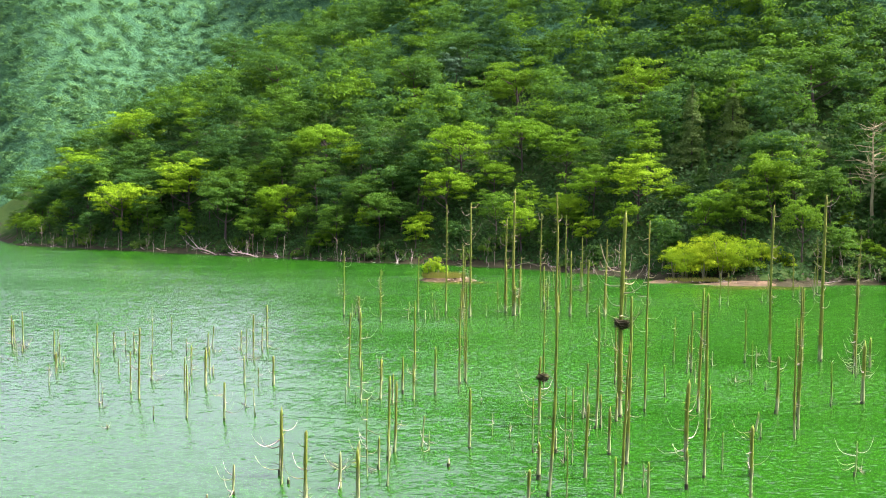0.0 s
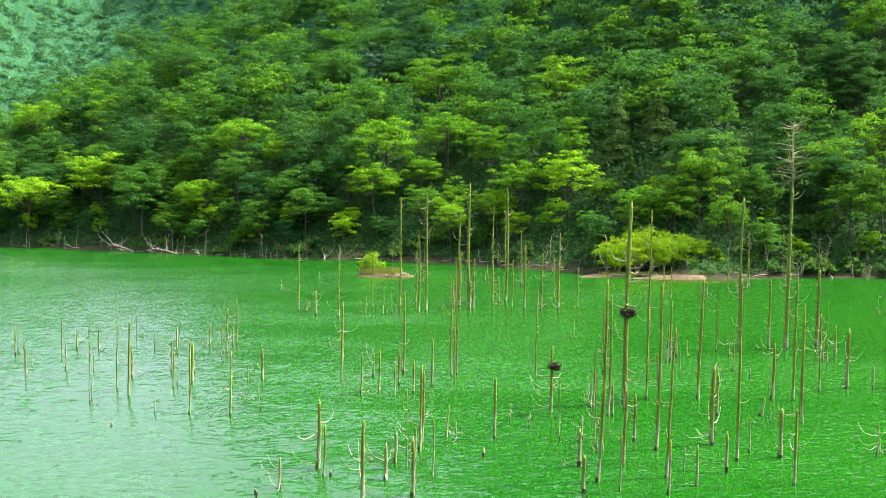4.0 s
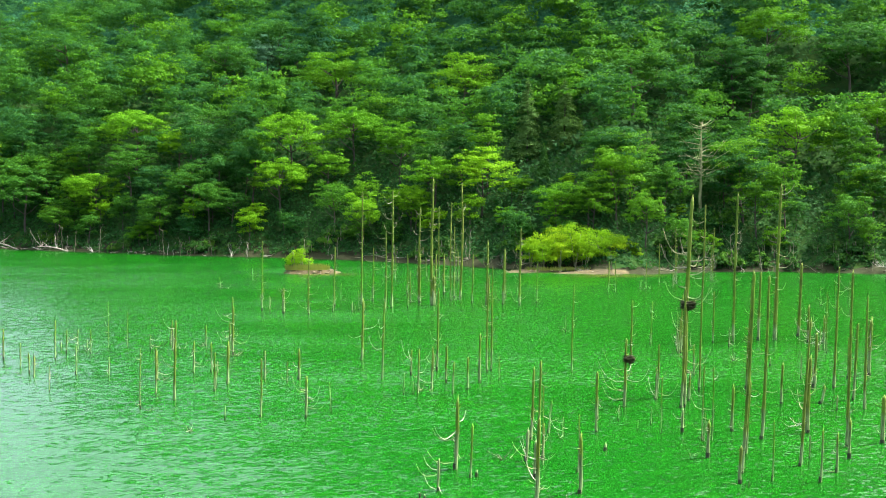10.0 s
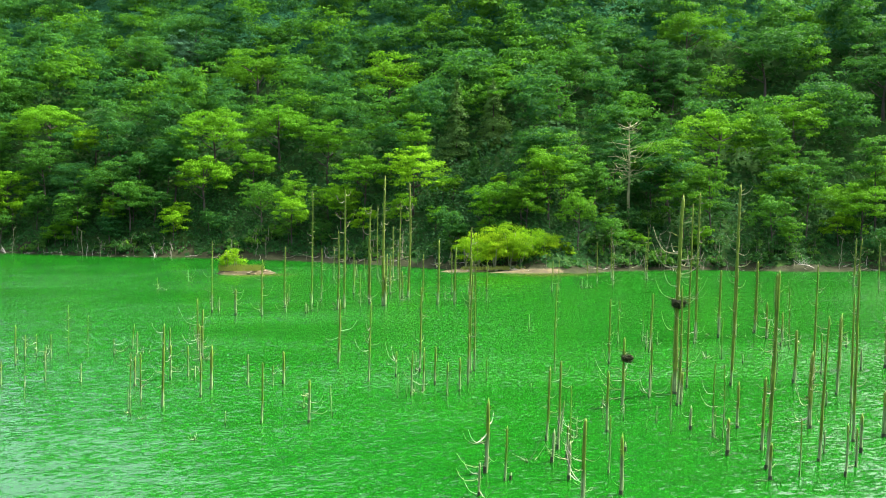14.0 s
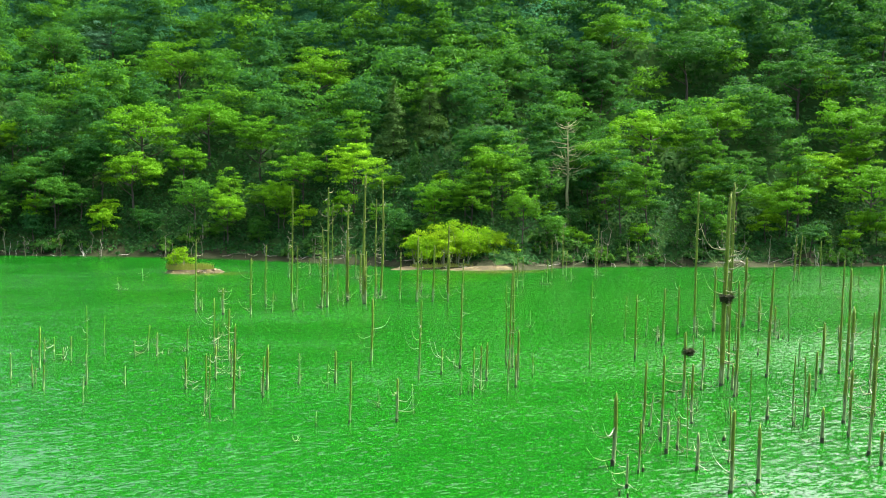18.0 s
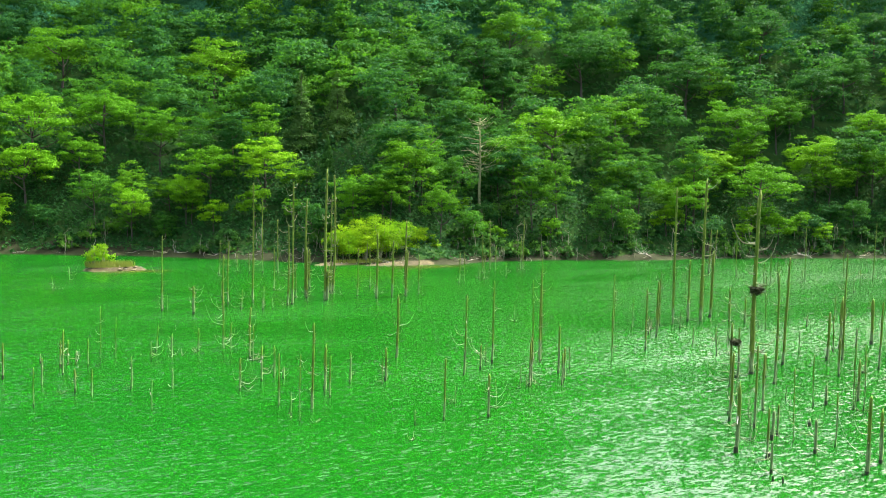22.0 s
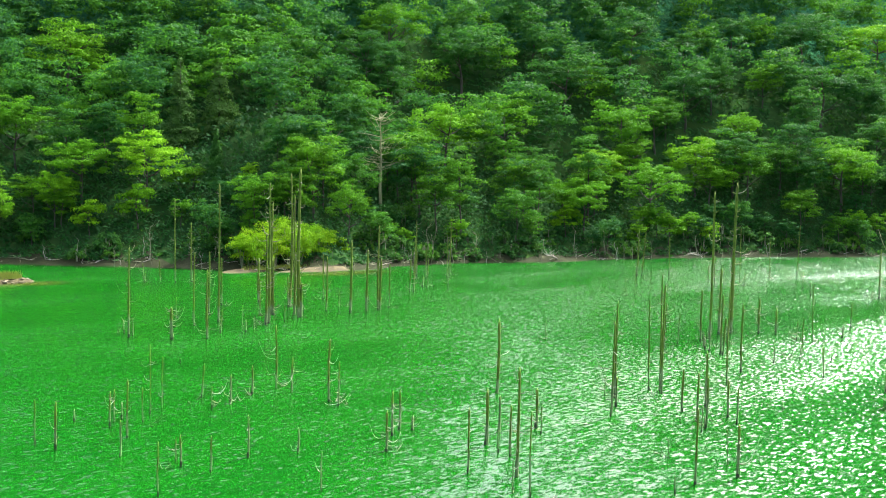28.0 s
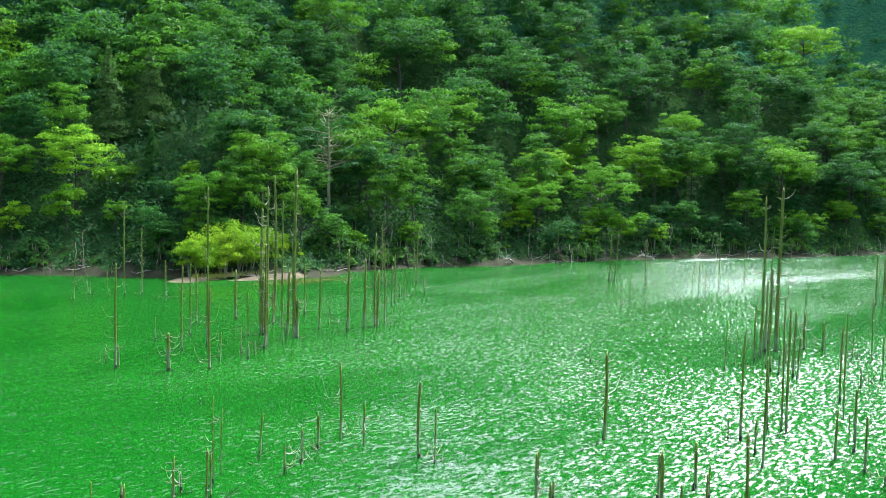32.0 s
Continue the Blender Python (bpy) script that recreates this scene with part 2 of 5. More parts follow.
def water_material():
    """Turbid green reservoir water with short wind waves."""
    m, nt, out = mat("lake_water")
    geo = nt.nodes.new("ShaderNodeNewGeometry")

    def stretched(sx, sy, rot):
        mp = nt.nodes.new("ShaderNodeMapping")
        mp.inputs["Rotation"].default_value = (0, 0, radians(rot))
        mp.inputs["Scale"].default_value = (sx, sy, 1)
        nt.links.new(geo.outputs["Position"], mp.inputs[0])
        return mp.outputs[0]
    def tilt(vec, scale, detail, amount):
        """Wave slopes as a side push on the surface normal."""
        n = node(nt, "ShaderNodeTexNoise", Scale=scale, Detail=detail, Roughness=0.68, Distortion=0.6)
        nt.links.new(vec, n.inputs["Vector"])
        v = nt.nodes.new("ShaderNodeVectorMath")
        v.operation = "MULTIPLY_ADD"
        nt.links.new(n.outputs["Color"], v.inputs[0])
        v.inputs[1].default_value = (amount, amount, 0)
        v.inputs[2].default_value = (-amount / 2, -amount / 2, 0)
        return v.outputs[0]

    def combine(op, a, b):
        v = nt.nodes.new("ShaderNodeVectorMath")
        v.operation = op
        for sock, x in ((v.inputs[0], a), (v.inputs[1], b)):
            if isinstance(x, tuple):
                sock.default_value = x
            else:
                nt.links.new(x, sock)
        return v.outputs[0]
    gust = noise_at(nt, 0.05, 3.0, 0.6, stretched(0.35, 1.0, -20), 1.0)
    waves = combine("ADD", tilt(stretched(0.6, 1.0, -25), 0.9, 1.0, 0.12), tilt(stretched(0.55, 1.0, -18), 2.6, 2.0, 0.30))
    waves = combine("ADD", waves, tilt(stretched(0.5, 1.0, -24), 9.0, 2.0, 0.34))
    wavelet = noise_at(nt, 2.7, 5.0, 0.68, stretched(0.48, 1.0, -22), 0.4)
    steep = ramp(nt, maths(nt, "ADD", wavelet, maths(nt, "MULTIPLY", maths(nt, "SUBTRACT", gust, 0.5), 0.16)), [(0.58, (0, 0, 0)), (0.68, (1, 1, 1))])
    chop = noise_at(nt, 4.3, 4.0, 0.66, stretched(0.44, 1.0, -20), 0.4)
    chop = ramp(nt, maths(nt, "ADD", chop, maths(nt, "MULTIPLY", maths(nt, "SUBTRACT", gust, 0.5), 0.2)), [(0.57, (0, 0, 0)), (0.68, (1, 1, 1))])
    lean = nt.nodes.new("ShaderNodeCombineXYZ")  # the steep faces of the small waves look towards the south-west
    for k, a, b in ((0, -0.10, -0.44), (1, -0.12, -0.36)):
        nt.links.new(maths(nt, "ADD", maths(nt, "MULTIPLY", steep, a), maths(nt, "MULTIPLY", chop, b)), lean.inputs[k])
    waves = combine("ADD", waves, lean.outputs[0])
    strength = nt.nodes.new("ShaderNodeCombineXYZ")
    amount = maths(nt, "ADD", maths(nt, "MULTIPLY", gust, 0.7), 0.65)
    for k, lean in enumerate((0.93, 0.85)):  # the wind blows along x
        nt.links.new(maths(nt, "MULTIPLY", amount, lean), strength.inputs[k])
    waves = combine("MULTIPLY", waves, strength.outputs[0])
    facing = combine("NORMALIZE", combine("ADD", waves, (-0.02, -0.066, 1)), (0, 0, 0))
    # light crests and dark troughs of the waves, painted into the water colour
    crest = noise_at(nt, 2.6, 3.0, 0.7, stretched(0.45, 1.0, -24), 0.6)
    lit_murk = ramp(nt, maths(nt, "ADD", maths(nt, "MULTIPLY", gust, 0.4), maths(nt, "MULTIPLY", crest, 0.6)),
                [(0.36, (0.0016, 0.040, 0.0019)), (0.5, (0.0030, 0.053, 0.0020)), (0.64, (0.0050, 0.068, 0.0022))])
    for x, y, rx, ry in ((44.0, 154.5, 17.0, 7.0), (-1.0, 162.5, 11.0, 6.0)):  # brown shallows off the sandbar and the islet
        off = combine("MULTIPLY", combine("SUBTRACT", geo.outputs["Position"], (x, y, 0)), (1 / rx, 1 / ry, 0))
        span = nt.nodes.new("ShaderNodeVectorMath")
        span.operation = "LENGTH"
        nt.links.new(off, span.inputs[0])
        edge = maths(nt, "ADD", span.outputs["Value"], maths(nt, "MULTIPLY", noise_at(nt, 0.25, 3.0, 0.6, geo.outputs["Position"]), 0.7))
        shoal = ramp(nt, edge, [(0.5, (0.75, 0.75, 0.75)), (1.0, (0, 0, 0))])
        lit_murk = mix_rgb(nt, shoal, lit_murk, (0.040, 0.044, 0.006))
    p = node(nt, "ShaderNodeBsdfPrincipled", Roughness=0.15, IOR=1.333)
    nt.links.new(maths(nt, "ADD", 0.125, maths(nt, "MULTIPLY", chop, 0.115)), p.inputs["Roughness"])
    p.inputs["Specular IOR Level"].default_value = 0.5
    nt.links.new(lit_murk, p.inputs["Base Color"])
    nt.links.new(facing, p.inputs["Normal"])
    nt.links.new(p.outputs[0], out.inputs[0])
    return m


water_mat = water_material()


# ---- mesh helpers ----
def mesh_np(name, verts, faces, material, tone=None, smooth=False):
    """A mesh from arrays: verts (n, 3) and faces (m, 3 or 4)."""
    me = bpy.data.meshes.new(name)
    verts, faces = np.asarray(verts, np.float32), np.asarray(faces, np.int32)
    k = faces.shape[1]
    me.vertices.add(len(verts))
    me.vertices.foreach_set("co", verts.ravel())
    me.loops.add(faces.size)
    me.loops.foreach_set("vertex_index", faces.ravel())
    me.polygons.add(len(faces))
    me.polygons.foreach_set("loop_start", np.arange(0, faces.size, k, dtype=np.int32))
    me.polygons.foreach_set("loop_total", np.full(len(faces), k, np.int32))
    me.polygons.foreach_set("use_smooth", np.full(len(faces), smooth))
    if tone is not None:
        a = me.attributes.new("tone", "FLOAT", "POINT")
        a.data.foreach_set("value", np.asarray(tone, np.float32))
    me.update()
    me.validate()
    me.materials.append(material)
    return me


def part(name, me, parent, label=""):
    ob = new(name, me)
    ob.parent = parent
    if label:
        ob["label"] = label
    return ob


def tube(points, radii, sides=7, rng=None, rough=0.0, cap=True):
    """Arrays of a tube along points, with its own radius at each."""
    pts = [Vector(p) for p in points]
    vs, fs = [], []
    n = len(pts)
    for i, p in enumerate(pts):
        d = (pts[min(i + 1, n - 1)] - pts[max(i - 1, 0)]).normalized()
        a = d.orthogonal().normalized() if abs(d.z) < 0.9 else Vector((1, 0, 0)) - d * d.x
        a.normalize()
        b = d.cross(a)
        for s in range(sides):
            w = 2 * math.pi * s / sides
            r = radii[i] * (1 + (rng.uniform(-rough, rough) if rng else 0))
            vs.append(p + (a * math.cos(w) + b * math.sin(w)) * r)
    for i in range(n - 1):
        for s in range(sides):
            t = (s + 1) % sides
            fs.append((i * sides + s, i * sides + t, (i + 1) * sides + t, (i + 1) * sides + s))
    if cap:
        vs.append(pts[-1] + (pts[-1] - pts[-2]).normalized() * radii[-1] * 0.6)
        top = len(vs) - 1
        for s in range(sides):
            fs.append(((n - 1) * sides + s, (n - 1) * sides + (s + 1) % sides, top, top))
    return [tuple(v) for v in vs], fs


def joined(pieces):
    vs, fs = [], []
    for v, f in pieces:
        o = len(vs)
        vs += v
        fs += [tuple(i + o for i in q) for q in f]
    return vs, fs


def poly_mesh(name, vf, material, smooth=True):
    me = bpy.data.meshes.new(name)
    me.from_pydata(vf[0], [], [tuple(dict.fromkeys(f)) for f in vf[1]])
    for p in me.polygons:
        p.use_smooth = smooth
    me.update()
    me.materials.append(material)
    return me


# ---- plan: the shore of the wooded hill, with a cape to the west and a nose to the east ----
SHORE = [(-139, 307), (-104, 281), (-74, 259), (-44, 236), (-24, 220), (-8, 214), (10, 203), (18, 191), (28, 181), (33, 171),
         (41, 163), (50, 158.5), (58, 161), (72, 162), (90, 156.5), (100, 155), (128, 149), (153, 138), (173, 127), (200, 120), (250, 107), (300, 95), (330, 91)]
BACK = [(336, 98), (332, 170), (362, 270), (560, 400), (640, 700), (-150, 700), (-255, 560), (-215, 425), (-152, 330)]
LAND = np.array(SHORE + BACK, float)


def shore_distance(px, py, poly):
    """Signed distance to a closed outline: positive on land."""
    px, py = np.asarray(px, float), np.asarray(py, float)
    best = np.full(px.shape, 1e18)
    inside = np.zeros(px.shape, bool)
    for (x0, y0), (x1, y1) in zip(poly, np.roll(poly, -1, 0)):
        dx, dy = x1 - x0, y1 - y0
        t = np.clip(((px - x0) * dx + (py - y0) * dy) / (dx * dx + dy * dy), 0, 1)
        best = np.minimum(best, (px - x0 - t * dx) ** 2 + (py - y0 - t * dy) ** 2)
        cross = (y0 > py) != (y1 > py)
        xi = x0 + (py - y0) * dx / (dy if dy else 1e-9)
        inside ^= cross & (px < xi)
    return np.where(inside, 1, -1) * np.sqrt(best)


def line_distance(px, py, line):
    """Distance to an open line."""
    best = np.full(np.shape(px), 1e18)
    for (x0, y0), (x1, y1) in zip(line[:-1], line[1:]):
        dx, dy = x1 - x0, y1 - y0
        t = np.clip(((px - x0) * dx + (py - y0) * dy) / (dx * dx + dy * dy), 0, 1)
        best = np.minimum(best, (px - x0 - t * dx) ** 2 + (py - y0 - t * dy) ** 2)
    return np.sqrt(best)


def wobble(px, py, s, seed):
    a = np.sin(px / s + seed) * np.cos(py / s * 0.83 + seed * 1.7) + 0.5 * np.sin((px + py) / s * 2.1 + seed * 3.1) + 0.35 * np.cos((px - 1.6 * py) / s * 3.3 + seed)
    return a


def height(px, py):
    """The ground: lake bed, bank, main hill, mountains across the water, and unseen heights added on top."""
    px, py = np.asarray(px, float), np.asarray(py, float)
    d = shore_distance(px, py, LAND)
    d = d + 1.3 * wobble(px, py, 7.0, 0.4) * np.exp(-np.abs(d) / 25) + 0.9 * np.maximum(d - 8, 0) ** 0.5 * wobble(px, py, 31.0, 1.2)
    slope = 0.63 + 0.06 * wobble(px, py, 60.0, 2.0) + 0.14 * np.clip((px - 130) / 120, 0, 1) + 0.12 * np.clip((px - 60) / 70, 0, 1) + 0.05 * np.clip((20 - px) / 80, 0, 1)
    hill = np.where(d < 0, d * 0.25, np.where(d < 3.0, d * 0.28, 0.84 + (d - 3.0) * slope))
    crest = np.clip((px + 8) / 60, 0, 1) * np.clip((520 - px) / 120, 0, 1)  # unseen steep hilltop, added so that the lake mirrors woods, not sky
    hill = hill + np.maximum(hill - 90, 0) * (0.9 + 1.8 * np.clip((px - 190) / 80, 0, 1)) * crest
    k = np.clip((px + 70) / 130, 0, 1)
    cap = 80 + 25 * k * k * (3 - 2 * k) - 40 * np.clip((px - 210) / 100, 0, 1) + 190 * crest
    hill = np.minimum(hill, cap + (hill - cap) * 0.12)
    gully = np.abs(np.sin((px + 0.35 * py) / 95.0 + 0.6)) * 70 + np.abs(np.sin((px - 0.5 * py) / 51.0)) * 20
    d2 = py - 0.12 * px - 665 - gully
    far_n = np.where(d2 < 0, d2 * 0.05, d2 * 0.88 - gully * 0.15)
    # unseen extra height to the north, keeps low sky out of the reflections
    far_n = far_n + np.maximum(far_n - 165, 0) * 1.6 * np.clip((px + 210) / 150, 0, 1)
    d3 = px - 560 - gully * 0.6
    far_e = np.where(d3 < 0, d3 * 0.05, d3 * 1.05)
    # unseen extra height in the east, added to hide sky from the water
    far_e = far_e + np.maximum(far_e - 160, 0) * 0.28
    d4 = np.maximum(-px - 760, -py - 420)
    rest = np.where(d4 < 0, d4 * 0.05, d4 * 0.35)
    z = np.maximum.reduce([hill, np.clip(far_n, -6, np.maximum(235, np.minimum(480 + np.clip(px, 0, 400), 480 + px))), np.clip(far_e, -6, 660), np.clip(rest, -6, 160)])
    return np.maximum(z, -6)


def axis(lo, hi, fine_lo, fine_hi, fine, coarse):
    return np.unique(np.round(np.concatenate([np.arange(lo, fine_lo, coarse), np.arange(fine_lo, fine_hi, fine), np.arange(fine_hi, hi + 1, coarse)]), 2))


gx, gy = axis(-2600, 2600, -180, 420, 3.6, 40.0), axis(-2600, 2600, 75, 430, 3.6, 40.0)
GX, GY = np.meshgrid(gx, gy)
GZ = height(GX, GY)
nx, ny = len(gx), len(gy)
idx = np.arange(nx * ny).reshape(ny, nx)
quads = np.stack([idx[:-1, :-1], idx[:-1, 1:], idx[1:, 1:], idx[1:, :-1]], -1).reshape(-1, 4)
me = mesh_np("ground", np.stack([GX, GY, GZ], -1).reshape(-1, 3), quads, shaded_floor, smooth=True)
me.materials.append(bank_soil)
fz = GZ.reshape(-1)[quads].mean(1)
me.materials.append(canopy_mat)
cx, cy = GX.reshape(-1)[quads].mean(1), GY.reshape(-1)[quads].mean(1)
wooded = (fz > 1.5) & ((cy > 470) | (cx > 400) | (fz > 52) | (cx < -230) | (cy < 60))
me.polygons.foreach_set("material_index", np.where(fz < 1.5, 1, np.where(wooded, 2, 0)).astype(np.int32))
tagged(new("ground", me), "dark leaf-strewn forest floor rising from a bare muddy shore", "ground", kind="structure")

wx = np.array([-2600, -400, 0, 400, 2600.0])
WX, WY = np.meshgrid(wx, wx)
wi = np.arange(25).reshape(5, 5)
me = mesh_np("water", np.stack([WX, WY, WX * 0], -1).reshape(-1, 3), np.stack([wi[:-1, :-1], wi[:-1, 1:], wi[1:, 1:], wi[1:, :-1]], -1).reshape(-1, 4), water_mat)
tagged(new("water", me), "turbid bright green lake water ruffled by short wind waves", "water", kind="structure")


# ---- trees: crowns of leaf pads on a forking trunk ----
def leaf_blades(centre, normal, size, rng):
    """Three-cornered leaf blades, bent a little: centre (n, 3), normal (n, 3), size (n,)."""
    n = len(centre)
    normal = normal / np.linalg.norm(normal, axis=1, keepdims=True)
    u = np.cross(normal, rng.normal(size=(n, 3)))
    u /= np.linalg.norm(u, axis=1, keepdims=True) + 1e-9
    v = np.cross(normal, u)
    s = size[:, None]
    drop = normal * s * 0.12
    p = np.stack([centre - u * s, centre + u * s * 0.66 + v * s * 0.52 + drop, centre + u * s * 0.66 - v * s * 0.52 + drop], 1)
    return p.reshape(-1, 3), np.arange(3 * n).reshape(n, 3)


def broad_crown(rng, radius, low, top, clumps, per, leaf, flat=0.35, clump_size=1.25):
    """Flattened clumps of leaves set in loose tiers over an uneven, lobed dome from z = low to z = top."""
    cs, ns, ss = [], [], []
    mid, half = low + (top - low) * 0.42, (top - low) * 0.58
    lobes = rng.normal(size=(6, 3))
    lobes[:, 2] = np.abs(lobes[:, 2]) * 0.8
    lobes /= np.linalg.norm(lobes, axis=1, keepdims=True)
    for i in range(clumps):
        d = rng.normal(size=3)
        d /= np.linalg.norm(d)
        if d[2] < -0.45:
            d[2] *= -0.7
        inner = i % 5 == 0
        reach = (rng.uniform(0.35, 0.65) if inner else rng.uniform(0.78, 1.0)) * (0.60 + 0.46 * max(np.max(lobes @ d), 0) ** 3)
        c = np.array([d[0] * radius * reach, d[1] * radius * reach, mid + d[2] * half * reach])
        rx = clump_size * rng.uniform(0.6, 1.25)
        m = int(per * rng.uniform(0.7, 1.3) * (rx / clump_size) ** 1.6)
        o = rng.normal(size=(m, 3))
        o[:, 2] = np.where(rng.random(m) < 0.8, np.abs(o[:, 2]), o[:, 2])
        o /= np.linalg.norm(o, axis=1, keepdims=True)
        k = rng.uniform(0.55, 1.08, m)[:, None]
        shape = np.array([rx * rng.uniform(0.85, 1.2), rx * rng.uniform(0.85, 1.2), rx * rng.uniform(0.36, 0.62) * (0.8 + 0.45 * flat)])
        cs.append(c + o * k * shape + d * rx * 0.1)
        ns.append(o / shape * rx * 0.6 + np.array([0, 0, 0.12]) + d * 0.2 + rng.normal(0, 0.34, (m, 3)))
        ss.append(leaf * rng.uniform(0.55, 1.3, m))
    return leaf_blades(np.concatenate(cs), np.concatenate(ns), np.concatenate(ss), rng)


def cone_crown(rng, radius, low, top, count, leaf):
    """A feathery conifer: drooping sprays along whorled boughs of uneven length."""
    boughs = 150
    k = np.sort(rng.random(boughs) ** 1.15)
    az = rng.uniform(0, 2 * np.pi, boughs)
    reach = radius * ((1 - k) ** 0.8 + 0.05) * rng.uniform(0.6, 1.15, boughs)
    pick = rng.choice(boughs, count, p=(reach + 0.3) / (reach + 0.3).sum())
    f = rng.random(count) ** 0.6
    r = reach[pick] * f
    a = az[pick] + rng.normal(0, 0.22, count)
    c = np.stack([np.cos(a) * r, np.sin(a) * r, low + (top - low) * k[pick] - r * 0.30 + rng.normal(0, 0.22, count)], 1)
    o = np.stack([np.cos(a), np.sin(a), np.zeros(count)], 1)
    n = o * 0.7 + np.array([0, 0, 0.7]) + rng.normal(0, 0.5, (count, 3))
    return leaf_blades(c, n, leaf * rng.uniform(0.6, 1.3, count), rng)


def tree_trunk(rng, h, r, limbs, spread):
    pts = [(0, 0, -0.8)]
    x = y = 0.0
    for i in range(1, 6):
        x, y = x + rng.normal(0, 0.16), y + rng.normal(0, 0.16)
        pts.append((x, y, h * i / 5))
    rad = [r * (1 - 0.14 * i) for i in range(6)]
    pieces = [tube(pts, rad, 7)]
    for i in range(limbs):
        a, b = rng.uniform(0, 2 * np.pi), pts[rng.integers(2, 5)]
        l = spread * rng.uniform(0.5, 0.95)
        e = (b[0] + math.cos(a) * l, b[1] + math.sin(a) * l, b[2] + l * rng.uniform(0.45, 0.9))
        m = ((b[0] + e[0]) / 2, (b[1] + e[1]) / 2, b[2] + (e[2] - b[2]) * 0.35)
        pieces.append(tube([b, m, e], [r * 0.45, r * 0.3, r * 0.12], 5))
    return joined(pieces)


def tree(name, rng, kind, label, category="tree", leaves=leaves_near):
    top = new(name)
    if kind == "wide":
        h, rad = 15.0, 6.6
        cr = broad_crown(rng, rad, 3.6, h, 66, 84, 0.25, 0.3, 1.5)
        tk = tree_trunk(rng, 10.6, 0.24, 6, 5.0)
    elif kind == "round":
        h, rad = 15.5, 5.4
        cr = broad_crown(rng, rad, 2.8, h, 62, 82, 0.25, 0.6, 1.4)
        tk = tree_trunk(rng, 10.6, 0.22, 6, 3.2)
    elif kind == "tall":
        h, rad = 18.5, 4.8
        cr = broad_crown(rng, rad, 3.5, h, 64, 80, 0.25, 0.5, 1.35)
        tk = tree_trunk(rng, 13.5, 0.23, 7, 2.9)
    elif kind in ("great", "fresh", "green"):
        h, rad = (17.0, 8.4) if kind == "great" else (16.5, 7.4)
        cr = broad_crown(rng, rad, 4.2, h, 92, 100, 0.25, 0.35, 1.55)
        tk = tree_trunk(rng, 11.5, 0.30, 8, 5.6)
    else:
        h, rad = 6.5, 2.6
        cr = broad_crown(rng, rad, 0.7, h, 30, 70, 0.20, 0.5, 0.95)
        tk = tree_trunk(rng, 4.6, 0.11, 6, 1.9)
    part("trunk", poly_mesh("trunk", tk, bark_mat), top)
    part("crown", mesh_np("crown", *cr, leaves), top)
    return tagged(top, label, category, "trees along the wooded shore")


tree_rng = np.random.default_rng(11)
protos = []
for kind, label in (("wide", "spreading broadleaf tree with layered bright green foliage"), ("round", "rounded broadleaf tree in full green leaf"),
                    ("tall", "tall broadleaf tree with dense green crown"), ("wide", "spreading broadleaf tree with layered bright green foliage"),
                    ("round", "rounded broadleaf tree in full green leaf"), ("low", "low leafy tree at the foot of the wooded slope"),
                    ("tall", "tall broadleaf tree with dense green crown"), ("low", "low leafy tree at the foot of the wooded slope")):
    # the last low tree gets the bright leaves, lightening the foot of the slope
    protos.append((kind, tree("broadleaf_tree", tree_rng, kind, label, leaves=leaves_sunny if len(protos) == 7 else leaves_near)))


def spots(step, lo, hi, seed, x0=-190, x1=400, y0=85, y1=480):
    """Jittered tree places on the hill, at lo to hi metres from the shore line."""
    r = np.random.default_rng(seed)
    xs, ys = np.meshgrid(np.arange(x0, x1, step), np.arange(y0, y1, step))
    xs = (xs + (np.arange(ys.shape[0])[:, None] % 2) * step / 2 + r.uniform(-0.42, 0.42, xs.shape) * step).ravel()
    ys = (ys + r.uniform(-0.42, 0.42, ys.shape) * step).ravel()
    d = shore_distance(xs, ys, LAND)
    front = line_distance(xs, ys, SHORE)
    ok = (d > lo) & (d < hi)
    return xs[ok], ys[ok], d[ok], front[ok]


KEEP_CLEAR = [(45.6, 206, 5.5), (53.5, 205, 5.0), (46, 192, 4.5), (50, 198, 5.0), (70.4, 177, 4.0), (-3.5, 301, 7.0), (38, 166, 5.5), (44, 165.5, 6.0), (50, 166, 4.5)]


def in_front(x, y):
    """On the lake side of the conifers and of the bare tree, where only low growth stands."""
    for a, b in ((45.6, 206), (53.5, 205.5), (46, 191.5), (70.4, 177), (68.6, 172)):
        u, v = (a - x) * 0.35 + (b - y) * 0.94, (a - x) * 0.94 - (b - y) * 0.35
        if -1 < u < 20 and abs(v) < 4.6:
            return True
    return False


FEATURES = []


def clear_of(x, y, low=False):
    for a, b, r in () if low else FEATURES:  # room for a large crown, and a low view of it from the lake
        u, v = (a - x) * 0.35 + (b - y) * 0.94, (a - x) * 0.94 - (b - y) * 0.35
        if math.hypot(u, v) < r * 0.8 or (0 < u < r * 1.9 and abs(v) < r * 0.7):
            return False
    return all(math.hypot(x - a, y - b) > r for a, b, r in KEEP_CLEAR)


# the crowns that stand out on the slope; great and fresh get brighter leaves
FEATURE_LABELS = {"great": "large spreading tree with a broad light green crown", "fresh": "tree with sunny yellow-green foliage above its neighbours",
                  "green": "full-crowned broadleaf tree standing out on the slope"}
feature_rng = np.random.default_rng(17)
feature_protos = {k: [tree("broadleaf_tree", feature_rng, k, FEATURE_LABELS[k], leaves=leaves_near if k == "green" else leaves_sunny) for _ in range(2)] for k in FEATURE_LABELS}
feature_used = dict.fromkeys(FEATURE_LABELS, 0)


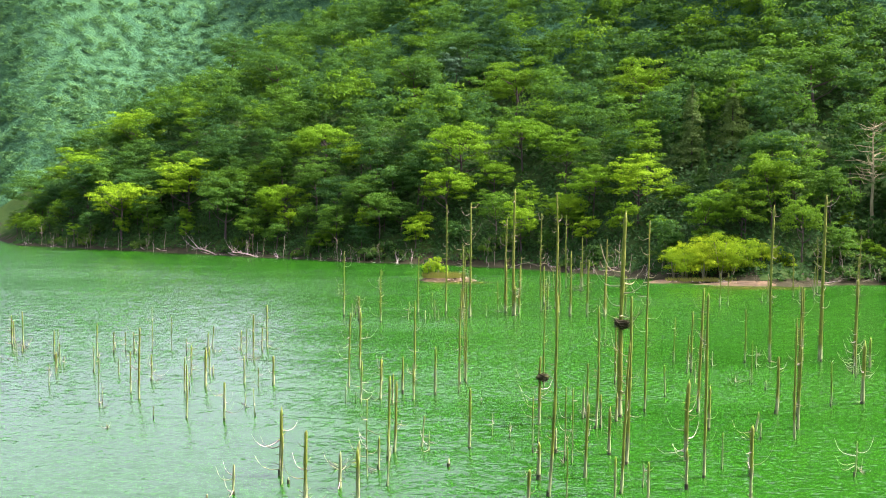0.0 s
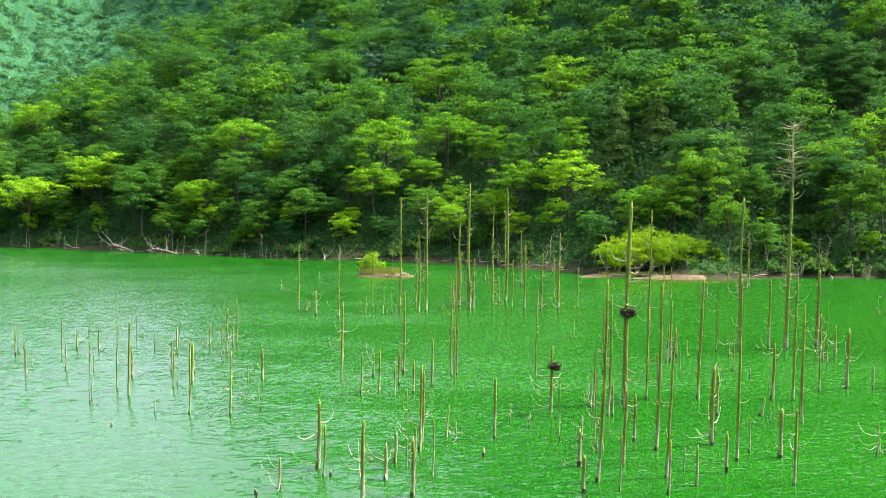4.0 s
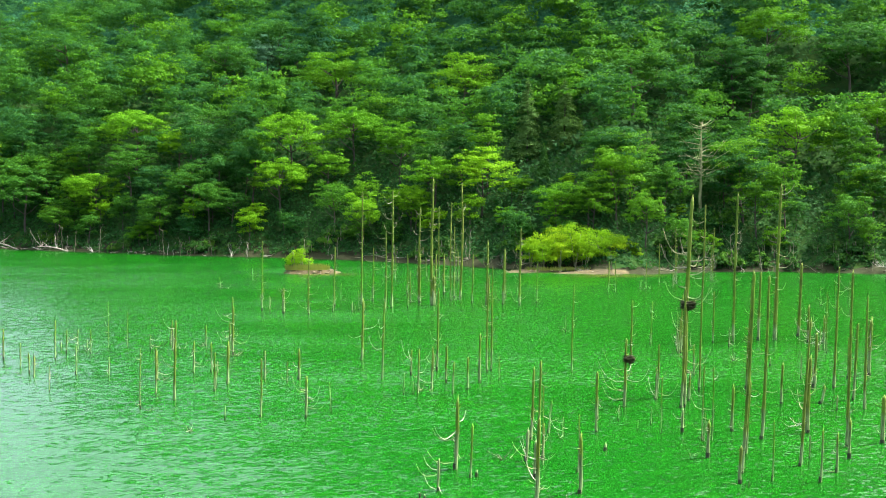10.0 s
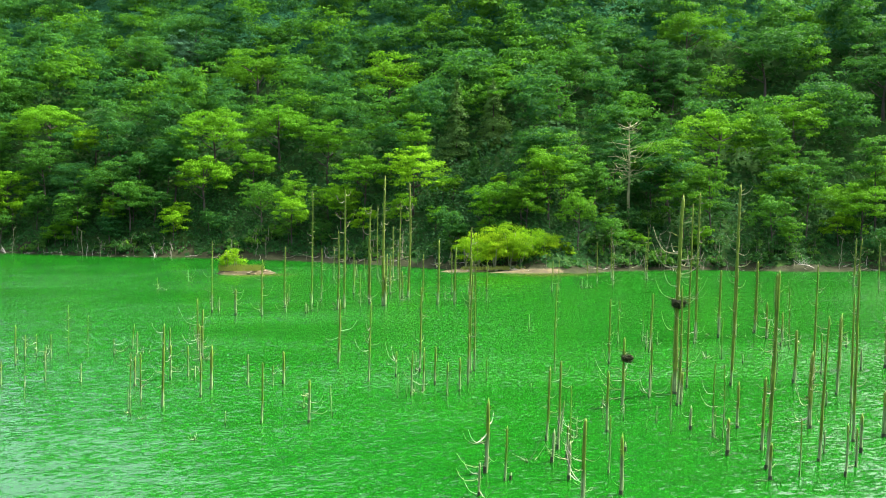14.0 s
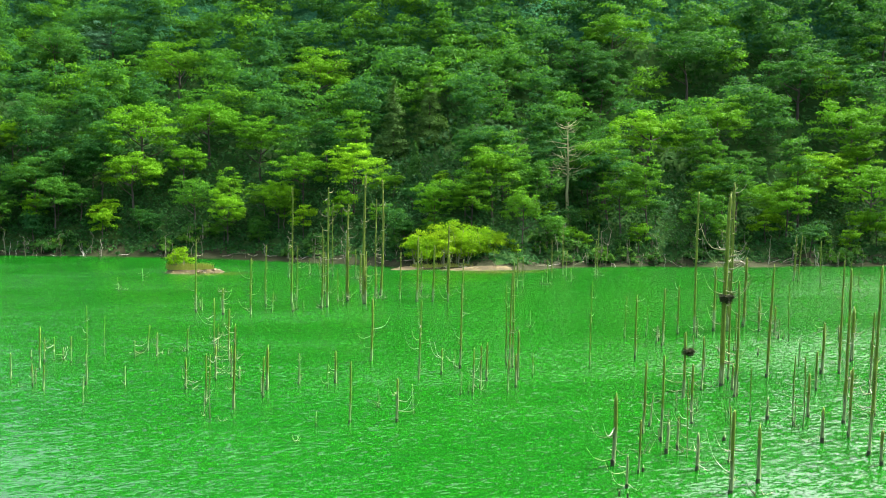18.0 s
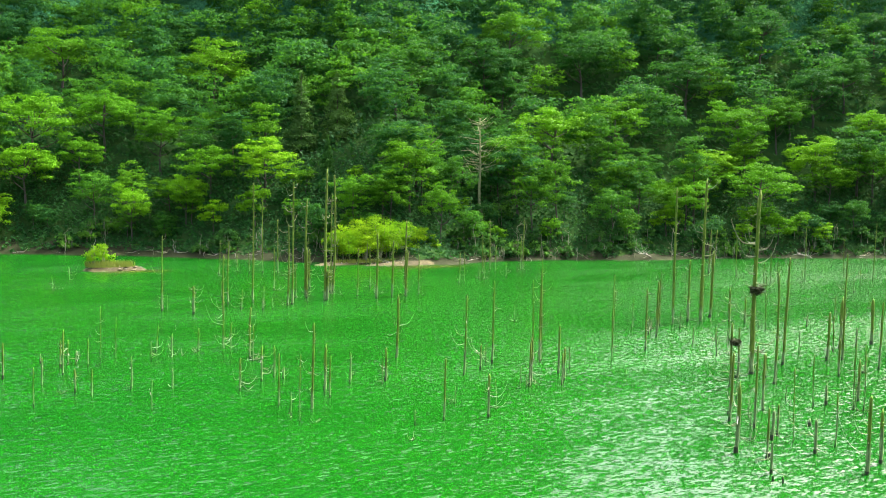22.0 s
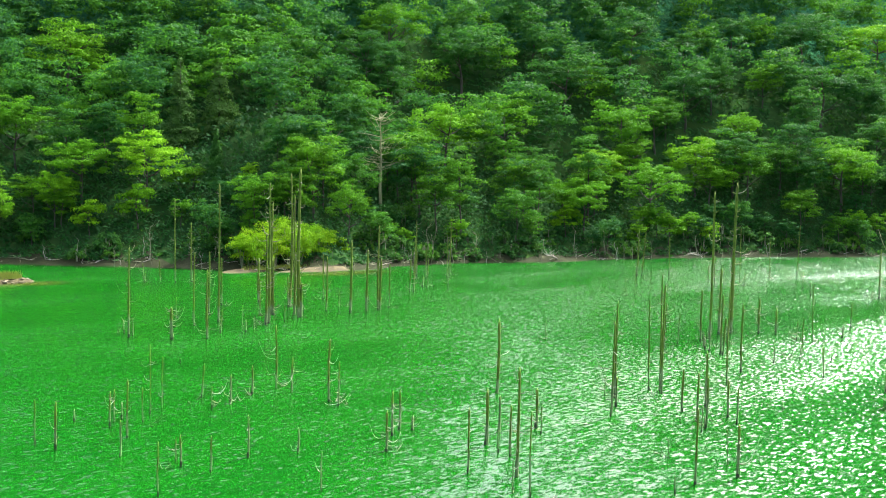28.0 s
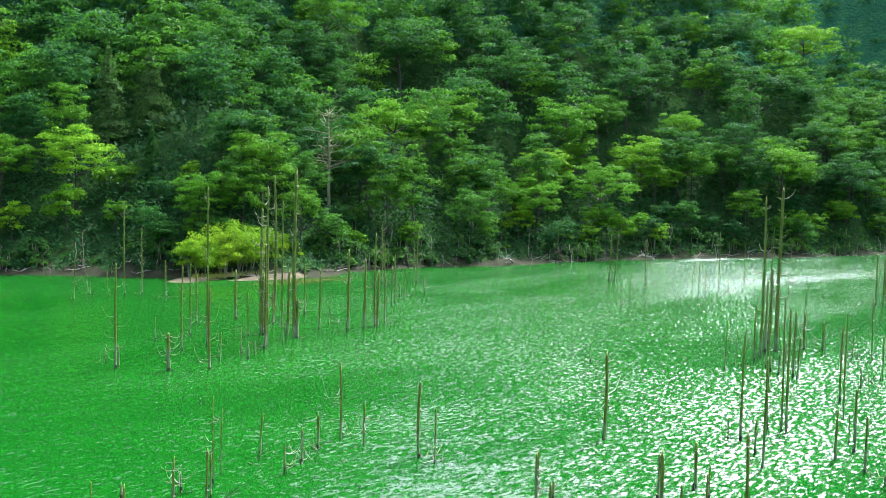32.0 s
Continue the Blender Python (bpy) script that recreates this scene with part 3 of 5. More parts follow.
def feature_tree(x, y, r, kind):
    """A large tree at x, y with a crown r metres in radius."""
    FEATURES.append((x, y, r))
    n = feature_used[kind]
    feature_used[kind] += 1
    p = feature_protos[kind][n % 2]
    s = r / (8.4 if kind == "great" else 7.4)
    m = pose(x, y, float(height(x, y)) - 0.2, 0, 0, (137.5 * n) % 360)
    if n < 2:
        p.matrix_basis = m
        ob = p
    else:
        ob = copy_thing(p, m)
    ob.scale = (s, s, min(max(s, 0.72), 1.15))


feature_tree(-1.0, 234.4, 9.9, "great")
feature_tree(12.9, 233.1, 7.3, "fresh")
feature_tree(13.6, 274.9, 8.7, "green")
feature_tree(22.2, 224.6, 7.1, "great")
feature_tree(11.1, 207.5, 4.3, "fresh")
feature_tree(25.6, 204.7, 6.6, "great")
feature_tree(33.1, 195.3, 6.9, "great")
feature_tree(42.4, 247.5, 8.9, "green")
feature_tree(49.8, 242.6, 5.9, "fresh")
feature_tree(72.6, 213.8, 9.9, "green")
feature_tree(95.6, 210.6, 7.9, "green")
feature_tree(94.8, 185.0, 9.4, "great")
feature_tree(114.7, 186.1, 8.6, "great")
feature_tree(107.7, 216.8, 9.1, "green")
feature_tree(123.5, 208.4, 9.2, "green")
feature_tree(143.9, 192.4, 10.0, "green")
feature_tree(141.4, 173.9, 8.7, "fresh")
feature_tree(131.0, 158.6, 8.3, "great")
feature_tree(129.6, 171.6, 6.2, "fresh")
feature_tree(153.0, 160.8, 7.3, "fresh")
feature_tree(112.0, 167.3, 4.6, "fresh")
feature_tree(41.0, 174.4, 4.5, "fresh")
feature_tree(46.7, 171.2, 3.8, "green")
feature_tree(55.2, 167.5, 3.8, "green")
feature_tree(172.4, 193.6, 8.7, "green")
feature_tree(-4.3, 225.9, 7.0, "fresh")
feature_tree(6.2, 227.1, 5.4, "fresh")
feature_tree(51.3, 182.6, 2.3, "green")
feature_tree(113.3, 177.1, 5.3, "green")
feature_tree(20.4, 203.5, 3.5, "fresh")
feature_tree(162.8, 153.0, 6.6, "fresh")
feature_tree(169.4, 174.3, 7.9, "green")
feature_tree(5.6, 295.3, 7.7, "green")
feature_tree(-37.1, 264.2, 8.7, "fresh")
feature_tree(-26.5, 254.6, 6.1, "fresh")
feature_tree(-45.2, 250.9, 6.3, "fresh")
feature_tree(-76.4, 276.5, 10.2, "fresh")
feature_tree(-111.5, 341.6, 10.7, "fresh")
feature_tree(-83.9, 314.2, 7.7, "green")
feature_tree(-104.1, 448.6, 11.0, "green")
feature_tree(-62.4, 332.5, 11.0, "green")
feature_tree(-125.2, 328.7, 11.0, "fresh")
feature_tree(-97.2, 282.2, 8.8, "fresh")
feature_tree(-150.0, 347.0, 11.0, "green")
feature_tree(-44.5, 371.3, 11.0, "green")
feature_tree(-14.7, 292.3, 7.9, "green")
feature_tree(0.8, 305.3, 9.1, "green")
feature_tree(-37.5, 251.5, 6.8, "green")
feature_tree(-62.1, 259.1, 7.9, "green")
feature_tree(-23.1, 234.2, 6.2, "green")
feature_tree(180.6, 138.7, 8.6, "fresh")
feature_tree(153.7, 157.5, 5.5, "fresh")
feature_tree(110.7, 160.5, 5.8, "fresh")
feature_tree(161.9, 156.2, 7.8, "green")
feature_tree(200.6, 130.0, 7.9, "green")
feature_tree(252.2, 161.0, 11.0, "fresh")
feature_tree(206.0, 155.8, 10.8, "green")
feature_tree(245.6, 144.9, 11.0, "green")
feature_tree(182.0, 174.6, 7.1, "green")
feature_tree(154.4, 173.0, 6.4, "green")
feature_tree(139.1, 169.5, 6.0, "fresh")
feature_tree(204.3, 139.9, 7.3, "green")
feature_tree(225.5, 171.0, 9.1, "green")
feature_tree(97, 206, 6.6, "green")
feature_tree(89.5, 197, 5.4, "green")
feature_tree(104, 212, 6.0, "green")
feature_tree(148.8, 207.6, 5.5, "green")
feature_tree(156.2, 195.9, 5.2, "fresh")
feature_tree(191.8, 165.2, 5.5, "fresh")
feature_tree(208.1, 184.0, 6.5, "green")
feature_tree(190.4, 188.2, 5.5, "green")
feature_tree(173.3, 161.3, 5.5, "fresh")
feature_tree(160.7, 174.3, 5.5, "green")

place_rng = random.Random(5)
made = 0
for kind, p in protos:
    p.matrix_basis = pose(0, 0, -60)
xs, ys, ds, fr = spots(5.6, 3.6, 22.5, 3)
order = np.argsort(ds)
first_use = set()
for i in order:
    x, y, d = xs[i], ys[i], ds[i]
    small = d < 12 and not clear_of(x, y)
    if made >= 300 or not clear_of(x, y, small) or x > 262 or fr[i] > d + 40:
        continue
    if d < 7 or small:
        pick = place_rng.choice([5, 7] if small else [5, 7, 5, 7, 0, 1])
    else:
        pick = place_rng.choice([0, 1, 2, 3, 4, 6])
    s = place_rng.uniform(0.55, 0.85) if d < 12 else place_rng.uniform(0.75, 1.1)
    if pick in (5, 7):
        s *= 1.5
    if in_front(x, y):
        pick, s = place_rng.choice([5, 7]), s * 0.85
    m = pose(x, y, float(height(x, y)) - 0.15, place_rng.uniform(-4, 4), place_rng.uniform(-4, 4), place_rng.uniform(0, 360))
    if pick not in first_use:
        first_use.add(pick)
        protos[pick][1].matrix_basis = m
        protos[pick][1].scale = (s, s, s)
        continue
    c = copy_thing(protos[pick][1], m)
    c.scale = (s, s, s * place_rng.uniform(0.9, 1.12))
    made += 1

# the woodland higher up the slope
wood_rng = np.random.default_rng(23)
SHAPES = ((6.8, 4.0, 14.5, 0.3, 2.1), (5.6, 3.6, 15.5, 0.6, 1.9), (5.0, 4.4, 18.5, 0.5, 1.8), (6.2, 3.8, 15.5, 0.4, 2.0), (4.6, 3.0, 12.0, 0.5, 1.6))
wood_low = [broad_crown(wood_rng, r, lo, h, 44, 48, 0.32, f, ps * 0.8)[0] for r, lo, h, f, ps in SHAPES]
wood_high = [broad_crown(wood_rng, r, lo, h, 33, 36, 0.43, f, ps * 0.9)[0] for r, lo, h, f, ps in SHAPES]
wood_top = [broad_crown(wood_rng, r * 1.15, lo * 0.4, h, 9, 14, 1.15, f, ps * 1.7)[0] for r, lo, h, f, ps in SHAPES]
xs, ys, ds, fr = spots(7.4, 22.5, 204, 8)
zs = height(xs, ys)
vs, tones, count = [], [], 0
for x, y, z, d, f in zip(xs, ys, zs, ds, fr):
    top = 148 + 53 * min(max((52 - x) / 40, 0), 1) + 50 * min(max((x - 120) / 90, 0), 1)
    if f > d + 40 or (d > 90 and wood_rng.random() < 0.12):
        continue
    if not clear_of(x, y) or in_front(x, y) or d > top + wood_rng.uniform(-6, 6) or x > 375 or y > 480:
        continue
    upper = z > 16 + 0.235 * min(math.hypot(x + 1, y), math.hypot(x + 50, y - 45) + 12)  # the crest, high above the lake
    k = (wood_top if upper else wood_low if d < 38 else wood_high)[wood_rng.integers(5)]
    a, s = wood_rng.uniform(0, 2 * np.pi), wood_rng.uniform(0.76, 1.22)
    rot = np.array([[math.cos(a), math.sin(a), 0], [-math.sin(a), math.cos(a), 0], [0, 0, wood_rng.uniform(0.9, 1.15)]])
    vs.append(k @ rot * s + np.array([x, y, z - 0.2]))
    tones.append(np.full(len(k), wood_rng.random() ** 1.8 * 0.88))
    count += 1
vs, tones = np.concatenate(vs), np.concatenate(tones)
me = mesh_np("woodland", vs, np.arange(len(vs)).reshape(-1, 3), leaves_wood, tones)
tagged(new("woodland", me), "dense green broadleaf woodland covering the steep hillside", "woodland", kind="stuff")

# far woods on the mountains across the lake
far_rng = np.random.default_rng(31)
far_kind = [broad_crown(far_rng, 5.0, 0.5, h, 8, 13, 0.84, 0.8, 2.2)[0] for h in (8.0, 10.0, 7.0, 11.0)]


def far_wood(label, n, x0, x1, y0, y1, material):
    fv, ft = [], []
    xs, ys = far_rng.uniform(x0, x1, n), far_rng.uniform(y0, y1, n)
    zs, ds = height(xs, ys), shore_distance(xs, ys, LAND)
    for x, y, z, d in zip(xs, ys, zs, ds):
        if z < 2 or (d > 0 and z < 80):
            continue
        k = far_kind[far_rng.integers(4)]
        a, s = far_rng.uniform(0, 6.28), far_rng.uniform(0.6, 1.05)
        rot = np.array([[math.cos(a), math.sin(a), 0], [-math.sin(a), math.cos(a), 0], [0, 0, 1]])
        fv.append(k @ rot * s + np.array([x, y, z - 1.0]))
        ft.append(np.full(len(k), far_rng.random()))
    fv, ft = np.concatenate(fv), np.concatenate(ft)
    me = mesh_np("distant_woods", fv, np.arange(len(fv)).reshape(-1, 3), material, ft)
    tagged(new("distant_woods", me), label, "woodland", kind="stuff")


far_wood("woods on the far mountain across the lake, blue with painted haze", 4200, -430, -80, 660, 985, leaves_hazy)
far_wood("green woods on the slope beyond the eastern shore", 700, 560, 900, 180, 480, leaves_wood)


# low undergrowth on the foot of the slope
under_rng = np.random.default_rng(41)
ux, uy, ud, uf = spots(1.25, 1.3, 25.0, 19, -150, 270, 85, 320)
cl = 10
uz = height(ux, uy)
base = np.repeat(np.stack([ux, uy, uz], 1), cl, 0) + under_rng.normal(0, 1, (len(ux) * cl, 3)) * np.array([0.5, 0.5, 0.0])
base[:, 2] += under_rng.random(len(base)) * np.repeat(under_rng.uniform(0.2, 1.5, len(ux)) * (1 + np.clip(ud - 4, 0, 8) * 0.4), cl)
uv, uq = leaf_blades(base, np.array([0, -0.7, 0.7]) + under_rng.normal(0, 0.5, base.shape), 0.42 * under_rng.uniform(0.6, 1.3, len(base)), under_rng)
ut = np.repeat(0.05 + 0.45 * under_rng.random(len(ux)), cl * 3)
tagged(new("undergrowth", mesh_np("undergrowth", uv, uq, leaves_under, ut)), "dark leafy undergrowth on the foot of the wooded slope", "undergrowth", kind="stuff")
ux, uy, ud, uf = spots(3.0, 25.0, 95.0, 29, -150, 330, 85, 400)
keep = uf < ud + 40
ux, uy = ux[keep], uy[keep]
uz = height(ux, uy)
base = np.repeat(np.stack([ux, uy, uz], 1), cl, 0) + under_rng.normal(0, 1, (len(ux) * cl, 3)) * np.array([1.1, 1.1, 0.0])
base[:, 2] += under_rng.random(len(base)) * np.repeat(under_rng.uniform(1.0, 6.0, len(ux)), cl)
uv, uq = leaf_blades(base, np.array([0, -0.7, 0.7]) + under_rng.normal(0, 0.5, base.shape), 0.75 * under_rng.uniform(0.6, 1.3, len(base)), under_rng)
ut = np.repeat(0.05 + 0.6 * under_rng.random(len(ux)), cl * 3)
tagged(new("undergrowth", mesh_np("undergrowth", uv, uq, leaves_under, ut)), "shady green saplings and shrubs under the woodland trees", "undergrowth", kind="stuff")


# ---- conifers, a pale tree and a dead tree on the slope ----
def conifer(x, y, h, r, count, label, material=None):
    top = new("conifer_tree")
    rng = np.random.default_rng(int(h * 10))
    part("trunk", poly_mesh("trunk", tube([(0, 0, -0.8), (0.05, 0, h * 0.5), (0, 0, h * 0.97)], [0.22, 0.13, 0.03], 7), bark_mat), top)
    part("crown", mesh_np("crown", *cone_crown(rng, r, h * 0.04, h, count, 0.24), material or leaves_conifer), top)
    top.matrix_basis = pose(x, y, float(height(x, y)) - 0.2)
    return tagged(top, label, "conifer tree", "conifers on the slope")


conifer(45.6, 206.0, 17.0, 4.3, 8000, "tall narrow conifer with brownish green needles")
conifer(53.6, 205.5, 15.0, 5.2, 8000, "bushy conifer with dull green needles")
conifer(44.4, 191.5, 9.2, 2.1, 8000, "slim young conifer with fresh green needles", leaves_young)
top = new("broadleaf_tree")
rng = np.random.default_rng(77)
part("trunk", poly_mesh("trunk", tree_trunk(rng, 8, 0.2, 6, 3), bark_mat), top)
part("crown", mesh_np("crown", *broad_crown(rng, 6.3, 2.5, 14.0, 50, 75, 0.36, 0.5, 1.6), leaves_pale), top)
top.matrix_basis = pose(-3.5, 303, float(height(-3.5, 303)) + 0.5)
tagged(top, "tree with pale bluish green leaves on the hillside", "tree")


def dead_tree(x, y, h):
    top = new("dead_tree")
    rng = random.Random(4)
    pts = [(rng.uniform(-0.12, 0.12), rng.uniform(-0.12, 0.12), h * i / 8) for i in range(9)]
    part("trunk", poly_mesh("trunk", tube(pts, [0.34 - 0.034 * i for i in range(9)], 8, rng, 0.08), pale_snag), top)
    for i in range(64):
        k = rng.uniform(0.42, 0.98)
        z, a, l = h * k, rng.uniform(0, 6.28), (1.3 - k) * rng.uniform(4.0, 8.6)
        c, s = math.cos(a), math.sin(a)
        pts = [(0, 0, z), (c * l * 0.5, s * l * 0.5, z + l * rng.uniform(-0.05, 0.2)), (c * l, s * l, z + l * rng.uniform(0.1, 0.6))]
        part("branch", poly_mesh("branch", tube(pts, [0.08, 0.05, 0.02], 5), pale_snag), top)
    top.matrix_basis = pose(x, y, float(height(x, y)) - 0.4)
    return tagged(top, "bleached dead tree with bare side branches among green woods", "dead tree")


dead_tree(70.4, 177.0, 18.5)


# ---- willow thicket and the small islet ----
def thicket(x, y, z, rx, ry, h, pads, per, leaf, material, label, stems, seed, name="bush", foot=0.35):
    top = new(name)
    rng = np.random.default_rng(seed)
    cs, ns, ss = [], [], []
    for _ in range(pads):
        a, r = rng.uniform(0, 6.28), math.sqrt(rng.random())
        k = 1 - 0.55 * r * r
        c = np.array([math.cos(a) * r * rx, math.sin(a) * r * ry, h * k * rng.uniform(foot, 1.0)])
        m, pr = per, rng.uniform(0.5, 1.2) * min(rx, h) * 0.22
        o = rng.normal(size=(m, 3)) * pr * np.array([0.6, 0.6, 0.42])
        cs.append(c + o)
        ns.append(np.stack([o[:, 0], o[:, 1], np.full(m, pr)], 1) + rng.normal(0, 0.32 * pr, (m, 3)) + c * np.array([0.05, 0.05, 0.03]) * pr)
        ss.append(leaf * rng.uniform(0.6, 1.3, m))
    part("crown", mesh_np("crown", *leaf_blades(np.concatenate(cs), np.concatenate(ns), np.concatenate(ss), rng), material), top)
    for _ in range(stems):
        a, r = rng.uniform(0, 6.28), math.sqrt(rng.random()) * 0.8
        bx, by = math.cos(a) * r * rx * 0.8, math.sin(a) * r * ry * 0.6
        l = h * rng.uniform(0.55, 0.85)
        part("stem", poly_mesh("stem", tube([(bx, by, -0.4), (bx * 1.05, by * 1.05, l * 0.5), (bx * 1.2 + rng.normal(0, 0.2), by * 1.2, l)], [0.07, 0.05, 0.02], 5), grey_twig), top)
    top.matrix_basis = pose(x, y, z)
    return tagged(top, label, "bush")


def willow(x, y, z, spread, label, seed):
    """A many-stemmed willow: a leafy crown on each leaning stem."""
    top = new("willow_bush")
    rng = np.random.default_rng(seed)
    for dx, dy, h, r in spread:
        crown = broad_crown(rng, r, -0.2, h, 40, 130, 0.115, 1.5, 0.40 * r)
        part("crown", mesh_np("crown", crown[0] + np.array([dx, dy, 0]), crown[1], leaves_willow), top)
        for k in range(3):
            a, lean = rng.uniform(0, 6.28), rng.uniform(0.2, 0.7)
            e = (dx + math.cos(a) * r * lean, dy + math.sin(a) * r * lean, h * rng.uniform(0.5, 0.8))
            part("stem", poly_mesh("stem", tube([(dx * 0.92, dy, -0.5), ((dx * 0.92 + e[0]) / 2 + rng.normal(0, 0.1), (dy + e[1]) / 2, e[2] * 0.5), e], [0.10, 0.07, 0.03], 6), grey_twig), top)
    top.matrix_basis = pose(x, y, z)
    return tagged(top, label, "bush", "willows on the sandbar")


willow(42.5, 166.0, 0.6, ((-7.0, 0.3, 6.0, 2.6), (-3.6, 1.0, 7.2, 2.8), (-1.2, -0.4, 7.6, 3.0), (1.6, 0.6, 7.9, 3.0), (4.2, -0.2, 7.3, 2.7), (6.4, 0.6, 6.2, 2.2), (0.2, -1.6, 5.4, 2.4), (-4.4, -1.2, 4.6, 2.0)), "bright yellow-green willow thicket on the sandy shore", 5)
willow(51.2, 166.5, 0.7, ((-0.6, 0.0, 5.6, 2.0), (1.1, 0.4, 4.8, 1.7)), "bright yellow-green willow shrub at the edge of the thicket", 6)
willow(34.6, 167.5, 0.6, ((-0.5, 0.0, 5.6, 2.2), (1.4, 0.6, 6.4, 2.2)), "bright yellow-green willow shrub beside the thicket", 7)


def mound(name, x, y, rx, ry, h, material, seed, rough=0.25):
    """An uneven low heap that dips under the water."""
    r = np.random.default_rng(seed)
    n, rings = 40, 10
    ph = r.uniform(0, 6.28, 6)
    vs, fs = [(0, 0, h)], []
    for j in range(1, rings + 1):
        for i in range(n):
            a = 2 * math.pi * i / n
            w = 1 + rough * (math.sin(2 * a + ph[0]) * 0.5 + math.sin(3 * a + ph[1]) * 0.4 + math.sin(7 * a + ph[2]) * 0.2)
            k = j / rings
            z = h * (1 - k ** 1.7 * 1.5) + 0.10 * h * math.sin(5 * a + ph[3] + 9 * k) + 0.08 * h * math.sin(11 * a + ph[4] - 14 * k)
            vs.append((math.cos(a) * rx * k * w, math.sin(a) * ry * k * w, z))
    for i in range(n):
        fs.append((0, 1 + i, 1 + (i + 1) % n))
    for j in range(rings - 1):
        for i in range(n):
            p, q = 1 + j * n + i, 1 + j * n + (i + 1) % n
            fs.append((p, p + n, q + n, q))
    ob = new(name, poly_mesh(name, (vs, fs), material))
    ob.matrix_basis = pose(x, y, 0)
    return ob


tagged(mound("islet", -3.4, 166.0, 5.6, 3.2, 0.95, sand_mat, 3), "small bare islet of tan earth and stones in the lake", "islet")
tagged(mound("sandbar", 45.5, 160.4, 10.0, 2.6, 0.6, sand_mat, 8), "pale sandbar at the foot of the willow thicket", "sandbar")
tagged(mound("sandbar", 33.5, 165.0, 7.0, 2.2, 0.5, sand_mat, 9), "reddish tan sand spit along the shore", "sandbar")


def stone(seed, r):
    bm = bmesh.new()
    bmesh.ops.create_icosphere(bm, subdivisions=2, radius=r)
    for v in bm.verts:
        v.co *= 1 + 0.28 * noise.noise(v.co / r * 1.4 + Vector((seed, 0, 0)))
        v.co.z *= 0.46
    me = bpy.data.meshes.new("stone")
    bm.to_mesh(me)
    bm.free()
    me.materials.append(rock_mat)
    return me


stones = [stone(i, 0.42) for i in range(4)]
rng = random.Random(21)
for i in range(34):
    a, k = rng.uniform(0, 6.28), rng.uniform(0.45, 0.92)
    ob = new("stone", stones[i % 4])
    s = rng.uniform(0.3, 0.85)
    ob.matrix_basis = pose(-3.4 + math.cos(a) * 5.3 * k, 166 + math.sin(a) * 3.0 * k, 0.95 * (1 - k ** 1.7 * 1.3) + 0.02, rng.uniform(-20, 20), 0, rng.uniform(0, 360))
    ob.scale = (s * 1.2, s, s)
    tagged(ob, "weathered tan stone lying on the islet", "stone", "stones of the islet")

for k, (x, y, r, h) in enumerate(((68.4, 172.6, 2.7, 5.6), (72.8, 173.4, 2.4, 4.8), (65.2, 171.0, 2.2, 4.2))):
    thicket(x, y, float(height(x, y)) - 0.1, r, r * 0.8, h, 46, 48, 0.2, leaves_scrub, "leafy green bush below the bleached dead tree", 5, 51 + k)
thicket(-5.4, 166.0, 0.7, 2.0, 1.3, 3.3, 48, 52, 0.14, leaves_willow, "small bright green shrub growing on the islet", 6, 14, "shrub")


def reeds(x, y, z, w, d, h, count, label, seed):
    r = np.random.default_rng(seed)
    a, k = r.uniform(0, 6.28, count), np.sqrt(r.random(count))
    bx, by = np.cos(a) * k * w, np.sin(a) * k * d
    hh = h * r.uniform(0.5, 1.1, count)
    lx, ly = r.normal(0, 0.22, count) * hh, r.normal(0, 0.22, count) * hh
    w0 = 0.045
    v = np.stack([np.stack([bx - w0, by, np.zeros(count)], 1), np.stack([bx + w0, by, np.zeros(count)], 1),
                  np.stack([bx + lx * 0.5 + w0 * 0.7, by + ly * 0.5, hh * 0.65], 1), np.stack([bx + lx, by + ly, hh], 1)], 1)
    ob = new("reed_clump", mesh_np("reed_clump", v.reshape(-1, 3), np.arange(4 * count).reshape(-1, 4), reed_mat))
    ob.matrix_basis = pose(x, y, z)
    return tagged(ob, label, "reeds", kind="stuff")


reeds(-4.0, 165.6, 0.55, 3.6, 1.9, 1.0, 900, "dry yellow-green reeds on the islet", 2)
reeds(39.0, 164.4, 0.3, 7.0, 1.4, 0.7, 700, "thin dry grass along the sandy shore", 4)


# ---- the drowned trees standing in the lake ----
def bough(rng, base, length, az, lift, curl, r0, sides=5):
    """A bare side branch that sags and then curls up."""
    pts, c, s = [], math.cos(az), math.sin(az)
    for i in range(7):
        k = i / 6
        z = length * (lift * k + curl * k * k * k)
        pts.append((base[0] + c * length * k * (1 - 0.18 * k), base[1] + s * length * k * (1 - 0.18 * k), base[2] + z + rng.uniform(-0.02, 0.02) * length))
    return tube(pts, [r0 * (1 - 0.82 * i / 6) for i in range(7)], sides)


trunk_count = 0
FEET = []
POLE_LABELS = {"stub": "short rotten tree stub just above the green water", "post": "bare dead trunk standing in the lake, bleached near the water",
               "branchy": "dead trunk with bare curled branches standing in the lake", "tall": "tall slender dead trunk standing in the lake"}


